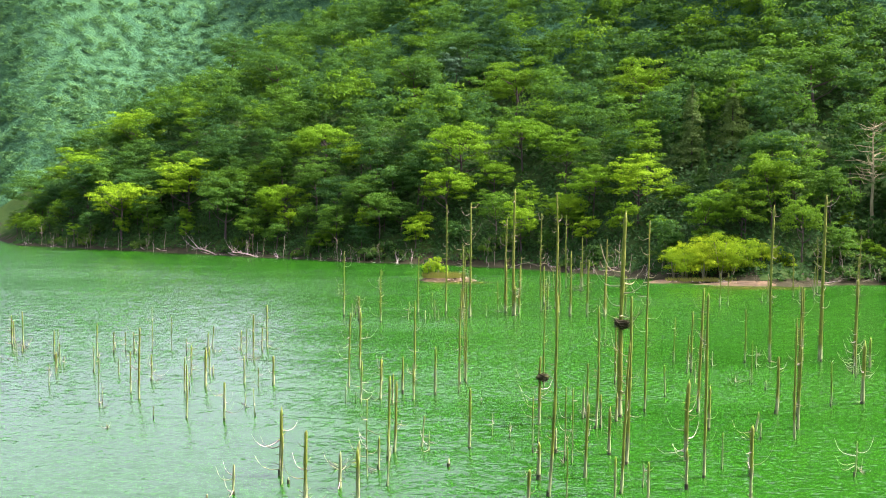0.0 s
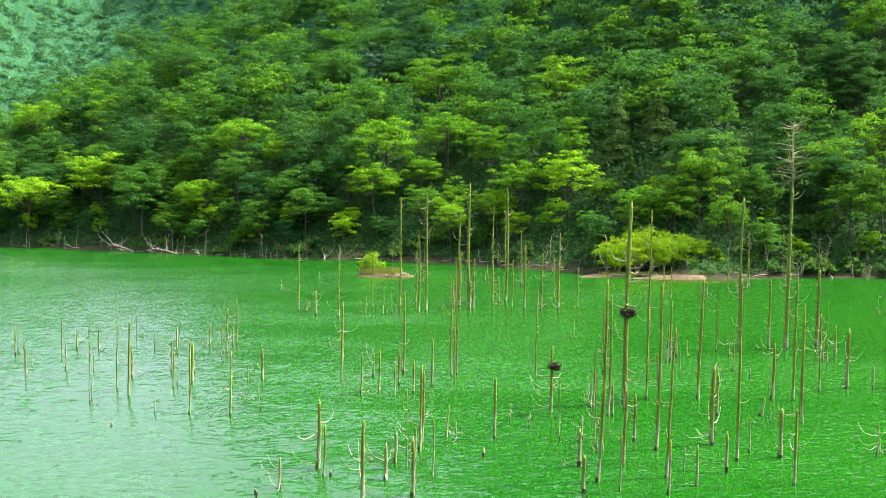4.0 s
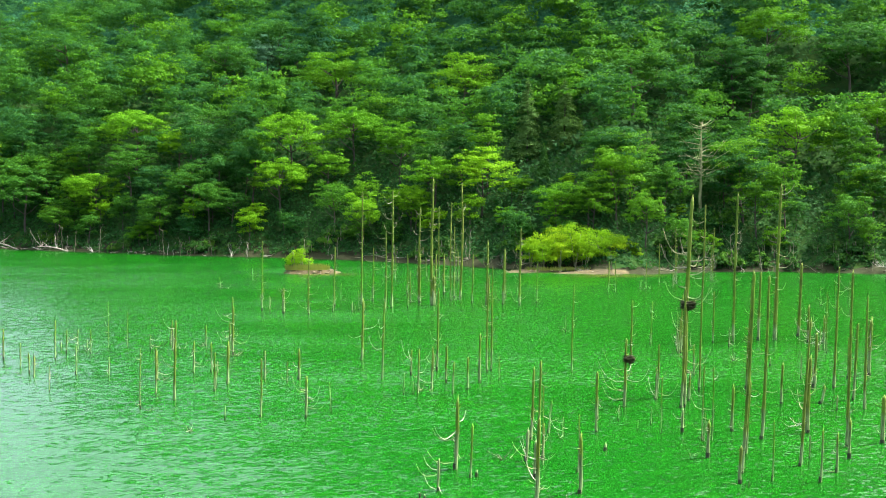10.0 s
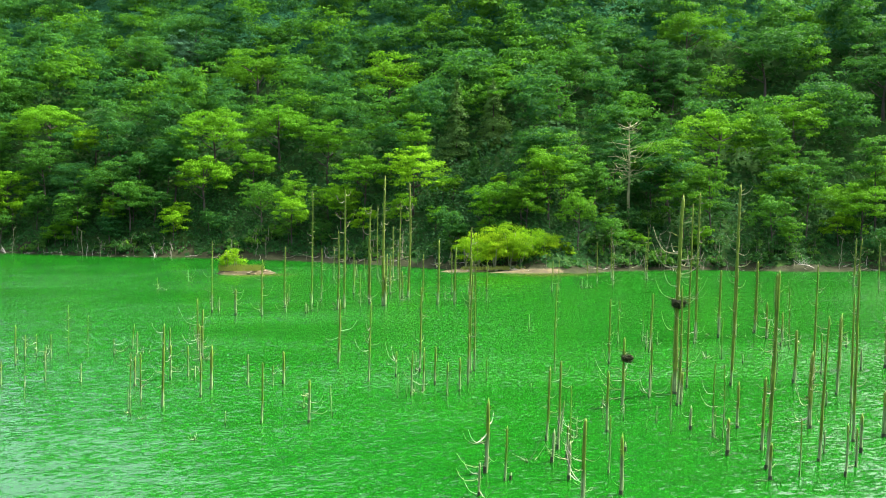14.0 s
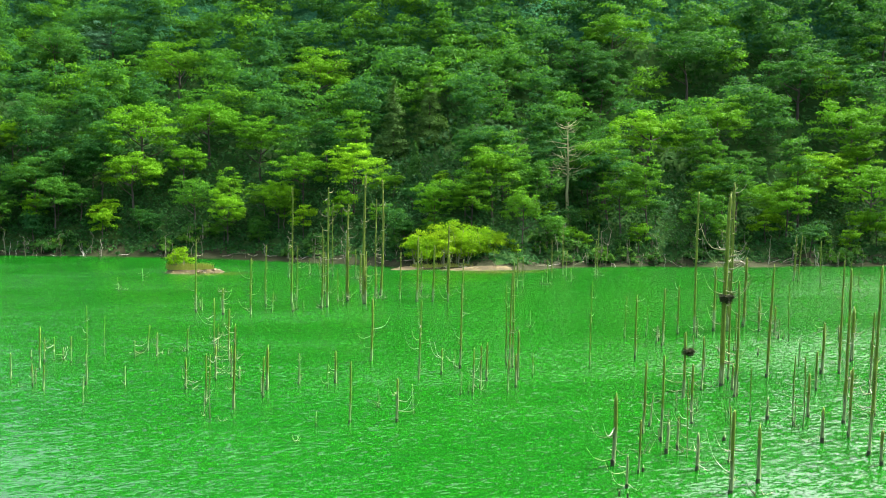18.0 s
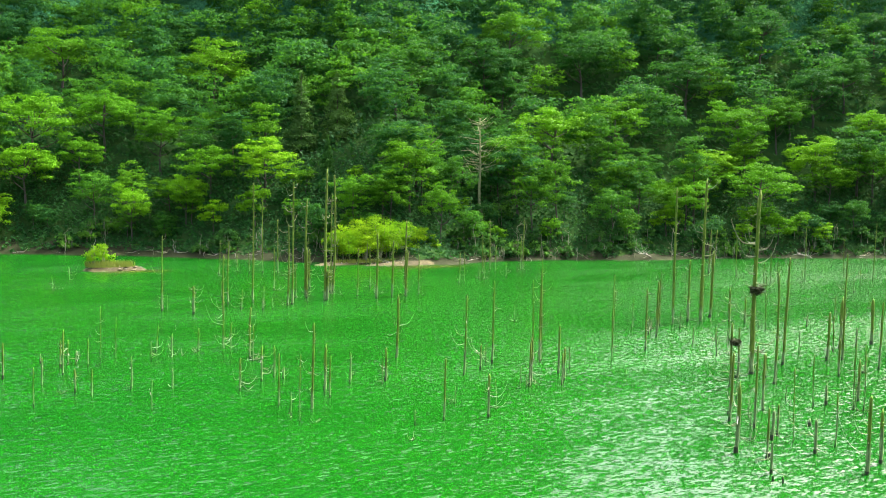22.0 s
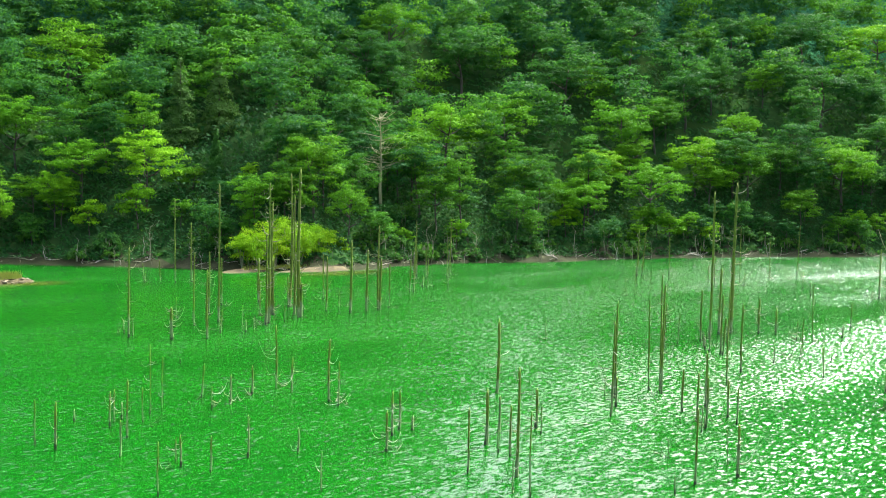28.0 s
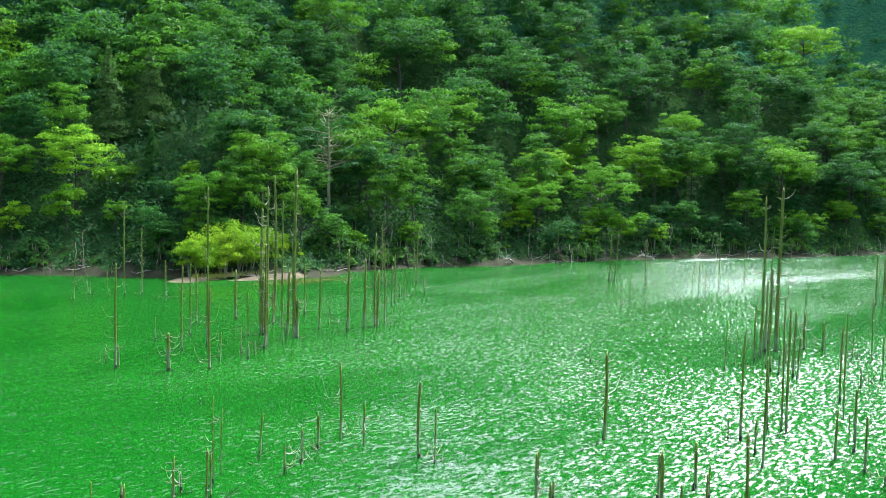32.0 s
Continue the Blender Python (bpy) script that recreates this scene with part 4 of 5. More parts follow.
def dead_trunk(x, y, h, d, tx=0.0, ty=0.0, kind=""):
    """A drowned tree: h metres above the water, d thick, its top tx, ty off its base."""
    global trunk_count
    trunk_count += 1
    FEET.append((x, y))
    rng = random.Random(trunk_count * 7 + 1)
    top = new("drowned_tree")
    d *= 0.97 if y < 85 else 1.35 if x < 40 or y > 118 else 0.9
    n = max(4, min(12, int(h * 1.3) + 3))
    pts, rad = [], []
    bend, ba = rng.uniform(0, 0.018) * h, rng.uniform(0, 6.28)
    taper = 0.42 if h > 5 else 0.25
    for i in range(n + 1):
        k = i / n
        w = math.sin(math.pi * k) * bend
        pts.append((tx * k + math.cos(ba) * w + rng.uniform(-0.012, 0.012), ty * k + math.sin(ba) * w + rng.uniform(-0.012, 0.012), -0.7 + (h + 0.7) * k))
        rad.append(d * 0.5 * (1.14 + 0.25 * max(0, 0.2 - k) - taper * k) * rng.uniform(0.88, 1.10))
    v, f = tube(pts, rad, 8, rng, 0.13)
    v[-1] = (v[-1][0] + d * 0.15, v[-1][1], v[-1][2] + d * rng.uniform(0.4, 2.2))
    pieces = [(v, f)]
    for i in range(int(min(18, 3 + h * 2.6)) if h > 0.8 else 0):
        k, a = rng.uniform(0.1, 0.98), rng.uniform(0, 6.28)
        l = d * rng.uniform(0.6, 2.2)
        r, b = d * 0.3, (tx * k, ty * k, h * k)
        pieces.append(tube([b, (b[0] + math.cos(a) * (r + l * 0.5), b[1] + math.sin(a) * (r + l * 0.5), b[2] + l * 0.25), (b[0] + math.cos(a) * (r + l), b[1] + math.sin(a) * (r + l), b[2] + l * rng.uniform(0.2, 0.8))], [d * 0.13, d * 0.10, d * 0.04], 5))
    part("trunk", poly_mesh("trunk", joined(pieces), bleached if kind == "w" else pole_mat), top)
    collar = tube([(0, 0, -0.5), (tx * 0.02, ty * 0.02, 0.05), (tx * 0.04, ty * 0.04, rng.uniform(0.08, 0.26))], [d * 0.62, d * 0.62, d * 0.58], 8, rng, 0.08, False)
    part("waterline_base", poly_mesh("waterline_base", collar, wet_wood), top, "black waterlogged foot of the trunk")

    def at(k):
        return (tx * k, ty * k, h * k)
    label = "stub" if h < 0.9 else "tall" if h > 7 else "post"
    near = y < 100
    count, lo, hi, size = 0, 0.1, 0.9, 1.0
    if kind == "b" and h > 6:
        count, lo, hi, size = rng.randint(9, 13), 0.3, 0.98, rng.uniform(0.9, 1.3)
    elif kind == "b":
        count, lo, hi, size = rng.randint(4, 8), 0.04, 0.8, min(1.6, 0.6 + 0.4 * h)
    elif kind == "s":
        count, lo, hi, size = 9, 0.45, 1.0, 1.5
    elif kind in ("n", "N"):
        count, lo, hi, size = (17 if kind == "N" else 11), 0.12, 0.8, 1.9
    elif y > 85 and h > 2 and rng.random() < 0.9:
        count, lo, hi, size = rng.randint(5, 10), 0.06, 0.96, rng.uniform(0.6, 1.25)
    elif h > 3 and rng.random() < 0.85:
        count, lo, hi, size = rng.randint(3, 7), 0.2, 0.97, rng.uniform(0.5, 1.0)
    elif rng.random() < 0.4:
        count, lo, hi, size = rng.randint(1, 4), 0.05, 0.9, 0.5
    for i in range(count):
        k = rng.uniform(lo, hi)
        l = size * rng.uniform(0.45, 1.15)
        vf = bough(rng, at(k), l, rng.uniform(0, 6.28), rng.uniform(-0.55, 0.15), rng.uniform(0.4, 0.95), max(0.022, d * rng.uniform(0.12, 0.2)))
        part("branch", poly_mesh("branch", vf, bleached if (i % 3 == 0 and h < 6 and near) else pale_snag if i % 2 else grey_twig), top, "thin bare curled branch")
    if count > 6:
        label = "branchy"
    top.matrix_basis = pose(x, y, 0, 0, 0, 0)
    return tagged(top, POLE_LABELS[label], "dead tree", "drowned trees in the lake")


dead_trunk(-7.2, 40.2, 3.1, 0.16, 0.06, -0.03, "b")
dead_trunk(5.0, 40.5, 2.1, 0.10, 0.06, -0.03)
dead_trunk(-5.2, 40.9, 2.1, 0.15, 0.03, -0.02)
dead_trunk(1.7, 41.0, 1.4, 0.15, 0.01, -0.01)
dead_trunk(3.2, 41.1, 2.4, 0.06, 0.04, -0.02)
dead_trunk(-11.3, 41.1, 0.2, 0.07, 0.00, 0.00)
dead_trunk(-11.4, 41.5, 0.2, 0.07, 0.00, 0.00)
dead_trunk(10.7, 41.6, 3.1, 0.13, 0.05, -0.03)
dead_trunk(6.6, 41.7, 1.6, 0.11, 0.00, 0.00)
dead_trunk(-10.5, 42.3, 1.2, 0.11, 0.01, -0.00, "b")
dead_trunk(2.6, 42.5, 8.3, 0.15, 0.28, -0.19)
dead_trunk(5.7, 43.0, 6.2, 0.13, 0.27, -0.11)
dead_trunk(-6.2, 43.4, 1.4, 0.14, 0.03, -0.02, "b")
dead_trunk(8.6, 43.7, 1.6, 0.15, 0.00, 0.00)
dead_trunk(-4.2, 43.8, 2.4, 0.07, 0.05, -0.02)
dead_trunk(-8.8, 43.9, 2.1, 0.09, 0.08, -0.03)
dead_trunk(-8.5, 44.0, 0.2, 0.10, 0.01, -0.01)
dead_trunk(6.8, 44.0, 1.0, 0.06, 0.02, -0.01)
dead_trunk(2.4, 45.0, 1.5, 0.17, 0.02, -0.01)
dead_trunk(-9.1, 45.3, 2.8, 0.17, 0.08, -0.07, "b")
dead_trunk(-5.2, 45.3, 3.4, 0.05, -0.02, 0.00)
dead_trunk(4.5, 45.4, 3.2, 0.15, 0.10, -0.04)
dead_trunk(9.8, 45.6, 8.1, 0.14, 0.07, -0.03)
dead_trunk(12.0, 46.0, 2.1, 0.21, 0.03, -0.02)
dead_trunk(-5.7, 46.1, 1.2, 0.16, 0.04, -0.06)
dead_trunk(-4.8, 46.5, 1.4, 0.11, 0.02, -0.03)
dead_trunk(-1.6, 47.1, 0.2, 0.15, 0.00, -0.01)
dead_trunk(11.0, 47.2, 1.6, 0.07, 0.03, -0.02)
dead_trunk(6.7, 47.8, 7.8, 0.17, 0.16, -0.11)
dead_trunk(4.2, 48.0, 3.5, 0.06, 0.01, -0.00)
dead_trunk(-4.5, 48.1, 4.0, 0.12, 0.09, -0.05)
dead_trunk(3.9, 48.4, 3.5, 0.07, 0.04, -0.01, "b")
dead_trunk(4.0, 48.4, 1.2, 0.05, 0.03, -0.03)
dead_trunk(-4.4, 48.4, 0.5, 0.06, 0.00, 0.00)
dead_trunk(9.7, 48.6, 3.6, 0.22, 0.05, -0.04, "b")
dead_trunk(6.2, 49.7, 2.1, 0.16, 0.02, -0.03)
dead_trunk(-4.3, 49.8, 3.3, 0.13, 0.10, -0.09)
dead_trunk(2.5, 49.9, 2.7, 0.06, -0.01, 0.02)
dead_trunk(3.6, 49.9, 1.0, 0.15, 0.01, -0.01)
dead_trunk(-2.6, 50.0, 0.9, 0.06, 0.00, 0.00, "b")
dead_trunk(1.6, 50.7, 0.4, 0.05, 0.00, 0.00)
dead_trunk(-0.6, 50.7, 2.9, 0.14, 0.02, -0.00)
dead_trunk(-3.0, 51.0, 1.5, 0.09, 0.14, -0.09)
dead_trunk(2.9, 52.0, 0.8, 0.06, 0.03, -0.02)
dead_trunk(1.5, 52.9, 0.8, 0.06, 0.02, -0.01)
dead_trunk(14.6, 53.3, 0.7, 0.10, 0.00, 0.00)
dead_trunk(16.4, 53.4, 6.2, 0.14, 0.03, -0.02)
dead_trunk(0.6, 53.5, 1.1, 0.05, 0.02, -0.00)
dead_trunk(-20.1, 54.4, 0.2, 0.05, 0.00, 0.00)
dead_trunk(14.8, 55.2, 0.8, 0.15, 0.20, -0.10)
dead_trunk(12.4, 55.3, 2.2, 0.14, 0.04, -0.02)
dead_trunk(6.3, 55.5, 6.5, 0.15, 0.11, -0.09)
dead_trunk(6.6, 55.6, 1.8, 0.12, 0.00, 0.00)
dead_trunk(17.3, 55.7, 4.4, 0.15, 0.12, -0.11)
dead_trunk(3.3, 56.3, 3.7, 0.17, 0.03, -0.03, "n")
dead_trunk(-14.3, 56.6, 2.1, 0.13, 0.02, -0.01, "b")
dead_trunk(-18.4, 57.0, 0.7, 0.06, -0.00, -0.00)
dead_trunk(-16.6, 57.2, 3.0, 0.10, 0.04, -0.03)
dead_trunk(7.7, 57.3, 1.3, 0.15, 0.03, -0.04)
dead_trunk(-12.8, 57.9, 1.5, 0.05, -0.13, -0.00)
dead_trunk(5.9, 57.9, 1.8, 0.11, 0.03, -0.02)
dead_trunk(6.1, 58.2, 3.1, 0.11, 0.08, -0.06, "b")
dead_trunk(8.1, 58.7, 11.4, 0.29, 0.18, -0.18, "N")
dead_trunk(18.5, 59.3, 7.4, 0.16, 0.13, -0.07)
dead_trunk(17.4, 59.8, 3.3, 0.18, 0.09, -0.11)
dead_trunk(12.9, 60.0, 7.0, 0.19, 0.22, -0.21)
dead_trunk(9.8, 60.1, 11.2, 0.13, 0.16, -0.06, "b")
dead_trunk(-13.9, 60.2, 0.9, 0.05, 0.00, 0.00)
dead_trunk(-22.8, 60.6, 3.2, 0.06, 0.00, 0.00)
dead_trunk(-22.9, 61.4, 1.2, 0.05, -0.02, -0.00)
dead_trunk(-5.2, 61.7, 1.8, 0.10, 0.02, -0.02)
dead_trunk(0.2, 61.9, 0.4, 0.05, 0.00, 0.00)
dead_trunk(-8.1, 62.0, 1.2, 0.06, 0.02, -0.00)
dead_trunk(21.5, 62.2, 2.6, 0.10, 0.00, 0.00)
dead_trunk(-7.5, 62.2, 0.6, 0.06, 0.00, 0.00)
dead_trunk(-7.2, 62.3, 2.5, 0.11, 0.06, -0.02, "b")
dead_trunk(-21.1, 62.8, 4.3, 0.13, 0.08, -0.01)
dead_trunk(25.4, 62.9, 1.3, 0.13, 0.01, -0.01)
dead_trunk(-4.0, 62.9, 1.9, 0.13, 0.00, 0.00)
dead_trunk(18.6, 63.0, 1.5, 0.08, 0.00, 0.00)
dead_trunk(23.8, 63.2, 3.4, 0.26, 0.06, -0.07, "b")
dead_trunk(27.8, 63.2, 3.4, 0.25, 0.02, -0.03)
dead_trunk(-6.1, 63.5, 2.4, 0.13, 0.03, -0.04)
dead_trunk(-22.2, 64.5, 2.6, 0.09, 0.01, -0.01)
dead_trunk(12.0, 65.0, 1.9, 0.11, -0.05, 0.07)
dead_trunk(-2.7, 65.0, 2.9, 0.15, 0.02, -0.04)
dead_trunk(-18.9, 65.1, 2.2, 0.10, 0.02, -0.01)
dead_trunk(-4.8, 65.2, 2.2, 0.13, 0.02, -0.03)
dead_trunk(-1.2, 65.7, 1.4, 0.07, -0.01, 0.02)
dead_trunk(-18.8, 65.9, 1.0, 0.06, 0.00, 0.00)
dead_trunk(-28.3, 66.5, 1.5, 0.06, 0.01, -0.00)
dead_trunk(-14.5, 67.0, 1.3, 0.07, 0.01, -0.01)
dead_trunk(-8.5, 67.2, 4.8, 0.12, 0.10, -0.08, "b")
dead_trunk(-18.1, 67.3, 2.3, 0.17, 0.02, -0.01)
dead_trunk(19.2, 67.7, 0.5, 0.11, 0.00, 0.00)
dead_trunk(4.5, 67.8, 5.8, 0.10, 0.06, -0.05)
dead_trunk(-13.7, 68.0, 1.9, 0.15, 0.02, -0.02)
dead_trunk(-6.4, 68.4, 1.6, 0.12, 0.03, -0.02, "b")
dead_trunk(-15.8, 68.6, 1.7, 0.12, 0.02, -0.04)
dead_trunk(-1.1, 68.9, 6.4, 0.14, 0.06, -0.06, "b")
dead_trunk(-0.7, 69.3, 6.9, 0.12, 0.00, 0.00)
dead_trunk(-22.4, 69.4, 1.7, 0.12, 0.02, -0.01, "b")
dead_trunk(9.5, 69.6, 4.5, 0.13, 0.04, -0.03)
dead_trunk(18.9, 69.8, 2.9, 0.08, 0.01, -0.02)
dead_trunk(18.8, 69.9, 0.9, 0.06, 0.00, 0.00)
dead_trunk(-33.3, 70.0, 2.0, 0.06, 0.00, 0.00)
dead_trunk(-0.8, 70.0, 5.4, 0.10, -0.07, 0.02)
dead_trunk(-4.3, 70.0, 5.4, 0.15, 0.05, -0.07)
dead_trunk(15.1, 70.1, 1.2, 0.10, 0.00, -0.01)
dead_trunk(-4.4, 70.6, 1.1, 0.07, 0.00, 0.00, "b")
dead_trunk(-20.2, 71.5, 2.0, 0.11, 0.01, -0.00, "b")
dead_trunk(-30.0, 71.7, 1.4, 0.08, 0.03, -0.00)
dead_trunk(-18.7, 71.7, 0.6, 0.13, 0.02, -0.03)
dead_trunk(-25.5, 71.8, 1.1, 0.08, 0.01, -0.01)
dead_trunk(-19.1, 72.2, 1.8, 0.11, 0.02, -0.03)
dead_trunk(-27.6, 72.6, 1.8, 0.09, 0.01, -0.00)
dead_trunk(32.6, 72.8, 0.9, 0.14, 0.02, -0.03)
dead_trunk(27.2, 72.9, 4.7, 0.09, -0.02, 0.06)
dead_trunk(-30.5, 73.2, 1.2, 0.10, -0.03, -0.01)
dead_trunk(-30.3, 74.0, 0.9, 0.06, -0.00, -0.00)
dead_trunk(27.8, 74.2, 0.6, 0.06, 0.02, -0.05)
dead_trunk(15.5, 74.4, 2.7, 0.13, 0.06, -0.16)
dead_trunk(27.6, 74.5, 1.6, 0.09, 0.05, -0.07, "b")
dead_trunk(15.9, 74.8, 4.4, 0.15, 0.07, -0.07)
dead_trunk(-8.6, 75.3, 4.1, 0.17, 0.07, -0.06, "b")
dead_trunk(40.3, 75.4, 2.2, 0.11, 0.04, -0.07)
dead_trunk(16.1, 75.9, 1.3, 0.12, 0.05, -0.04, "b")
dead_trunk(-31.6, 76.4, 1.5, 0.09, 0.01, -0.01)
dead_trunk(17.0, 76.8, 1.0, 0.12, 0.00, 0.00)
dead_trunk(21.4, 77.4, 1.4, 0.12, 0.00, 0.00, "b")
dead_trunk(30.1, 77.6, 2.0, 0.19, 0.01, -0.01, "b")
dead_trunk(18.1, 77.6, 1.0, 0.09, 0.03, -0.02)
dead_trunk(-17.8, 78.6, 2.4, 0.08, 0.02, -0.01, "b")
dead_trunk(29.5, 78.9, 2.8, 0.21, -0.00, -0.00, "b")
dead_trunk(-29.8, 79.3, 2.6, 0.09, 0.01, -0.00)
dead_trunk(-33.2, 79.3, 2.0, 0.11, 0.00, 0.00)
dead_trunk(15.6, 79.6, 3.4, 0.10, 0.09, -0.12)
dead_trunk(21.2, 79.7, 4.1, 0.15, 0.02, -0.02)
dead_trunk(-17.5, 79.8, 3.4, 0.13, 0.02, -0.01)
dead_trunk(18.0, 79.9, 2.5, 0.08, 0.07, -0.16)
dead_trunk(23.3, 80.1, 12.0, 0.22, 0.09, -0.09, "b")
dead_trunk(27.3, 80.4, 12.7, 0.31, 0.20, -0.16, "b")
dead_trunk(-33.5, 80.8, 2.0, 0.06, 0.00, 0.00)
dead_trunk(26.0, 80.8, 5.6, 0.24, 0.07, -0.08)
dead_trunk(-27.7, 81.8, 1.7, 0.08, 0.00, 0.00)
dead_trunk(-29.4, 81.9, 1.7, 0.09, 0.03, 0.00)
dead_trunk(-23.5, 82.2, 1.2, 0.07, -0.00, -0.00, "b")
dead_trunk(30.8, 82.4, 6.2, 0.29, 0.08, -0.19)
dead_trunk(-28.7, 82.8, 1.6, 0.08, 0.00, 0.00, "b")
dead_trunk(-21.9, 82.9, 1.4, 0.12, 0.01, -0.01, "b")
dead_trunk(-26.6, 83.1, 3.6, 0.06, 0.00, -0.00)
dead_trunk(-28.1, 83.2, 0.7, 0.09, -0.01, -0.00, "b")
dead_trunk(-17.5, 83.3, 1.9, 0.10, 0.02, -0.01, "b")
dead_trunk(-25.3, 84.2, 2.7, 0.06, 0.02, -0.01)
dead_trunk(-30.1, 84.3, 0.5, 0.10, 0.00, 0.00)
dead_trunk(-19.5, 84.4, 1.5, 0.12, 0.02, -0.01)
dead_trunk(-17.4, 85.0, 3.7, 0.08, -0.04, 0.01, "b")
dead_trunk(73.1, 85.1, 5.3, 0.28, 0.01, -0.05, "b")
dead_trunk(-22.2, 85.4, 1.8, 0.06, 0.15, -0.02)
dead_trunk(72.5, 85.7, 5.8, 0.23, 0.01, -0.05, "b")
dead_trunk(11.5, 88.2, 1.4, 0.06, -0.02, 0.01)
dead_trunk(68.5, 92.6, 1.5, 0.14, 0.00, 0.00)
dead_trunk(-17.1, 96.6, 0.3, 0.06, 0.00, 0.00)
dead_trunk(51.9, 105.3, 2.8, 0.07, 0.06, -0.12)
dead_trunk(-9.5, 105.7, 5.4, 0.13, 0.01, -0.00, "b")
dead_trunk(-11.9, 107.0, 2.4, 0.18, -0.03, 0.02, "s")
dead_trunk(49.6, 107.0, 2.1, 0.07, -0.19, 0.11)
dead_trunk(51.4, 107.0, 2.8, 0.08, -0.03, 0.00)
dead_trunk(-4.9, 107.2, 0.8, 0.12, 0.00, 0.00)
dead_trunk(72.4, 107.3, 2.8, 0.11, 0.02, -0.05)
dead_trunk(71.7, 107.9, 3.9, 0.14, 0.00, 0.00, "b")
dead_trunk(-3.5, 108.1, 0.9, 0.07, 0.00, 0.00)
dead_trunk(-4.4, 108.4, 0.5, 0.08, -0.04, 0.00)
dead_trunk(71.0, 108.6, 2.8, 0.11, 0.07, -0.14)
dead_trunk(-3.9, 109.2, 2.0, 0.07, -0.04, 0.00)
dead_trunk(81.3, 109.4, 7.4, 0.15, 0.00, 0.00)
dead_trunk(90.8, 109.6, 5.7, 0.12, -0.02, 0.06)
dead_trunk(-1.0, 110.0, 7.9, 0.14, 0.08, -0.02, "b")
dead_trunk(-13.9, 110.2, 7.1, 0.13, 0.03, -0.01)
dead_trunk(-0.1, 110.8, 12.4, 0.17, 0.05, -0.04, "b")
dead_trunk(1.7, 110.9, 1.4, 0.07, 0.00, 0.00)
dead_trunk(-13.1, 111.1, 1.3, 0.07, 0.00, 0.00)
dead_trunk(4.9, 112.8, 3.1, 0.20, 0.07, -0.03, "s")
dead_trunk(13.0, 112.8, 6.0, 0.18, 0.11, -0.05, "b")
dead_trunk(4.8, 112.9, 13.5, 0.24, 0.04, -0.01, "b")
dead_trunk(11.1, 113.0, 6.8, 0.19, 0.08, -0.05, "b")
dead_trunk(15.0, 113.0, 4.8, 0.16, 0.08, -0.06, "b")
dead_trunk(-12.9, 113.0, 0.9, 0.09, -0.04, -0.00)
dead_trunk(15.2, 113.5, 8.2, 0.15, 0.04, -0.01, "b")
dead_trunk(-5.9, 113.8, 6.3, 0.12, 0.04, -0.01)
dead_trunk(5.5, 114.7, 5.2, 0.18, 0.13, -0.11, "b")
dead_trunk(-2.8, 114.8, 12.2, 0.14, 0.04, -0.02)
dead_trunk(10.1, 115.6, 5.1, 0.13, 0.09, -0.06)
dead_trunk(4.1, 116.1, 5.2, 0.18, -0.03, 0.02)
dead_trunk(4.1, 116.4, 10.5, 0.21, 0.05, -0.02, "b")
dead_trunk(3.2, 117.0, 3.4, 0.09, -0.05, 0.04)
dead_trunk(13.6, 117.9, 1.5, 0.07, 0.03, -0.03)
dead_trunk(8.3, 118.5, 11.2, 0.12, 0.00, 0.00, "b")
dead_trunk(77.5, 118.9, 6.1, 0.14, -0.03, 0.05)
dead_trunk(-4.5, 119.3, 1.9, 0.07, 0.00, 0.00)
dead_trunk(9.3, 120.9, 3.0, 0.13, -0.05, 0.01)
dead_trunk(10.3, 122.1, 13.5, 0.20, 0.12, -0.05, "b")
dead_trunk(78.9, 124.8, 6.5, 0.15, 0.26, -0.46)
dead_trunk(79.1, 125.8, 6.5, 0.20, 0.20, -0.16)
dead_trunk(9.3, 126.3, 4.6, 0.18, 0.00, 0.00)
dead_trunk(16.4, 147.8, 4.0, 0.13, 0.00, 0.00)
dead_trunk(7.9, 152.9, 4.6, 0.09, 0.12, -0.07)
dead_trunk(14.9, 153.7, 10.7, 0.13, -0.04, 0.03, "b")
dead_trunk(16.6, 46.0, 1.5, 0.07, 0.14, 0.05, "b")
dead_trunk(-0.7, 119.9, 5.9, 0.11, 0.05, 0.00, "b")
dead_trunk(4.6, 126.1, 4.8, 0.10, 0.00, 0.05)
dead_trunk(-6.8, 108.1, 1.9, 0.08, 0.17, 0.04, "b")
dead_trunk(16.8, 124.7, 5.0, 0.10, -0.06, 0.00, "b")
dead_trunk(17.5, 114.4, 4.4, 0.10, 0.05, 0.02)
dead_trunk(32.3, 126.5, 3.9, 0.09, 0.00, 0.00)
dead_trunk(38.4, 130.4, 3.5, 0.09, 0.03, 0.00)
dead_trunk(17.4, 153.9, 7.5, 0.15, -0.05, 0.05, "b")
dead_trunk(12.1, 156.5, 1.2, 0.10, 0.00, -0.00)
dead_trunk(49.8, 144.8, 7.9, 0.14, -0.05, 0.06, "b")
dead_trunk(55.0, 143.0, 7.7, 0.13, 0.11, -0.12)
dead_trunk(94.4, 107.1, 8.1, 0.17, 0.22, -0.26)
dead_trunk(78.4, 98.4, 2.2, 0.12, 0.00, -0.00)
dead_trunk(75.2, 105.3, 1.8, 0.10, 0.00, -0.00)
dead_trunk(72.4, 86.5, 0.6, 0.12, -0.04, 0.05)
dead_trunk(31.1, 126.0, 3.8, 0.12, 0.07, -0.04, "b")
dead_trunk(37.7, 130.7, 1.1, 0.12, 0.07, -0.04)
dead_trunk(44.7, 139.6, 5.8, 0.12, -0.07, 0.04, "b")
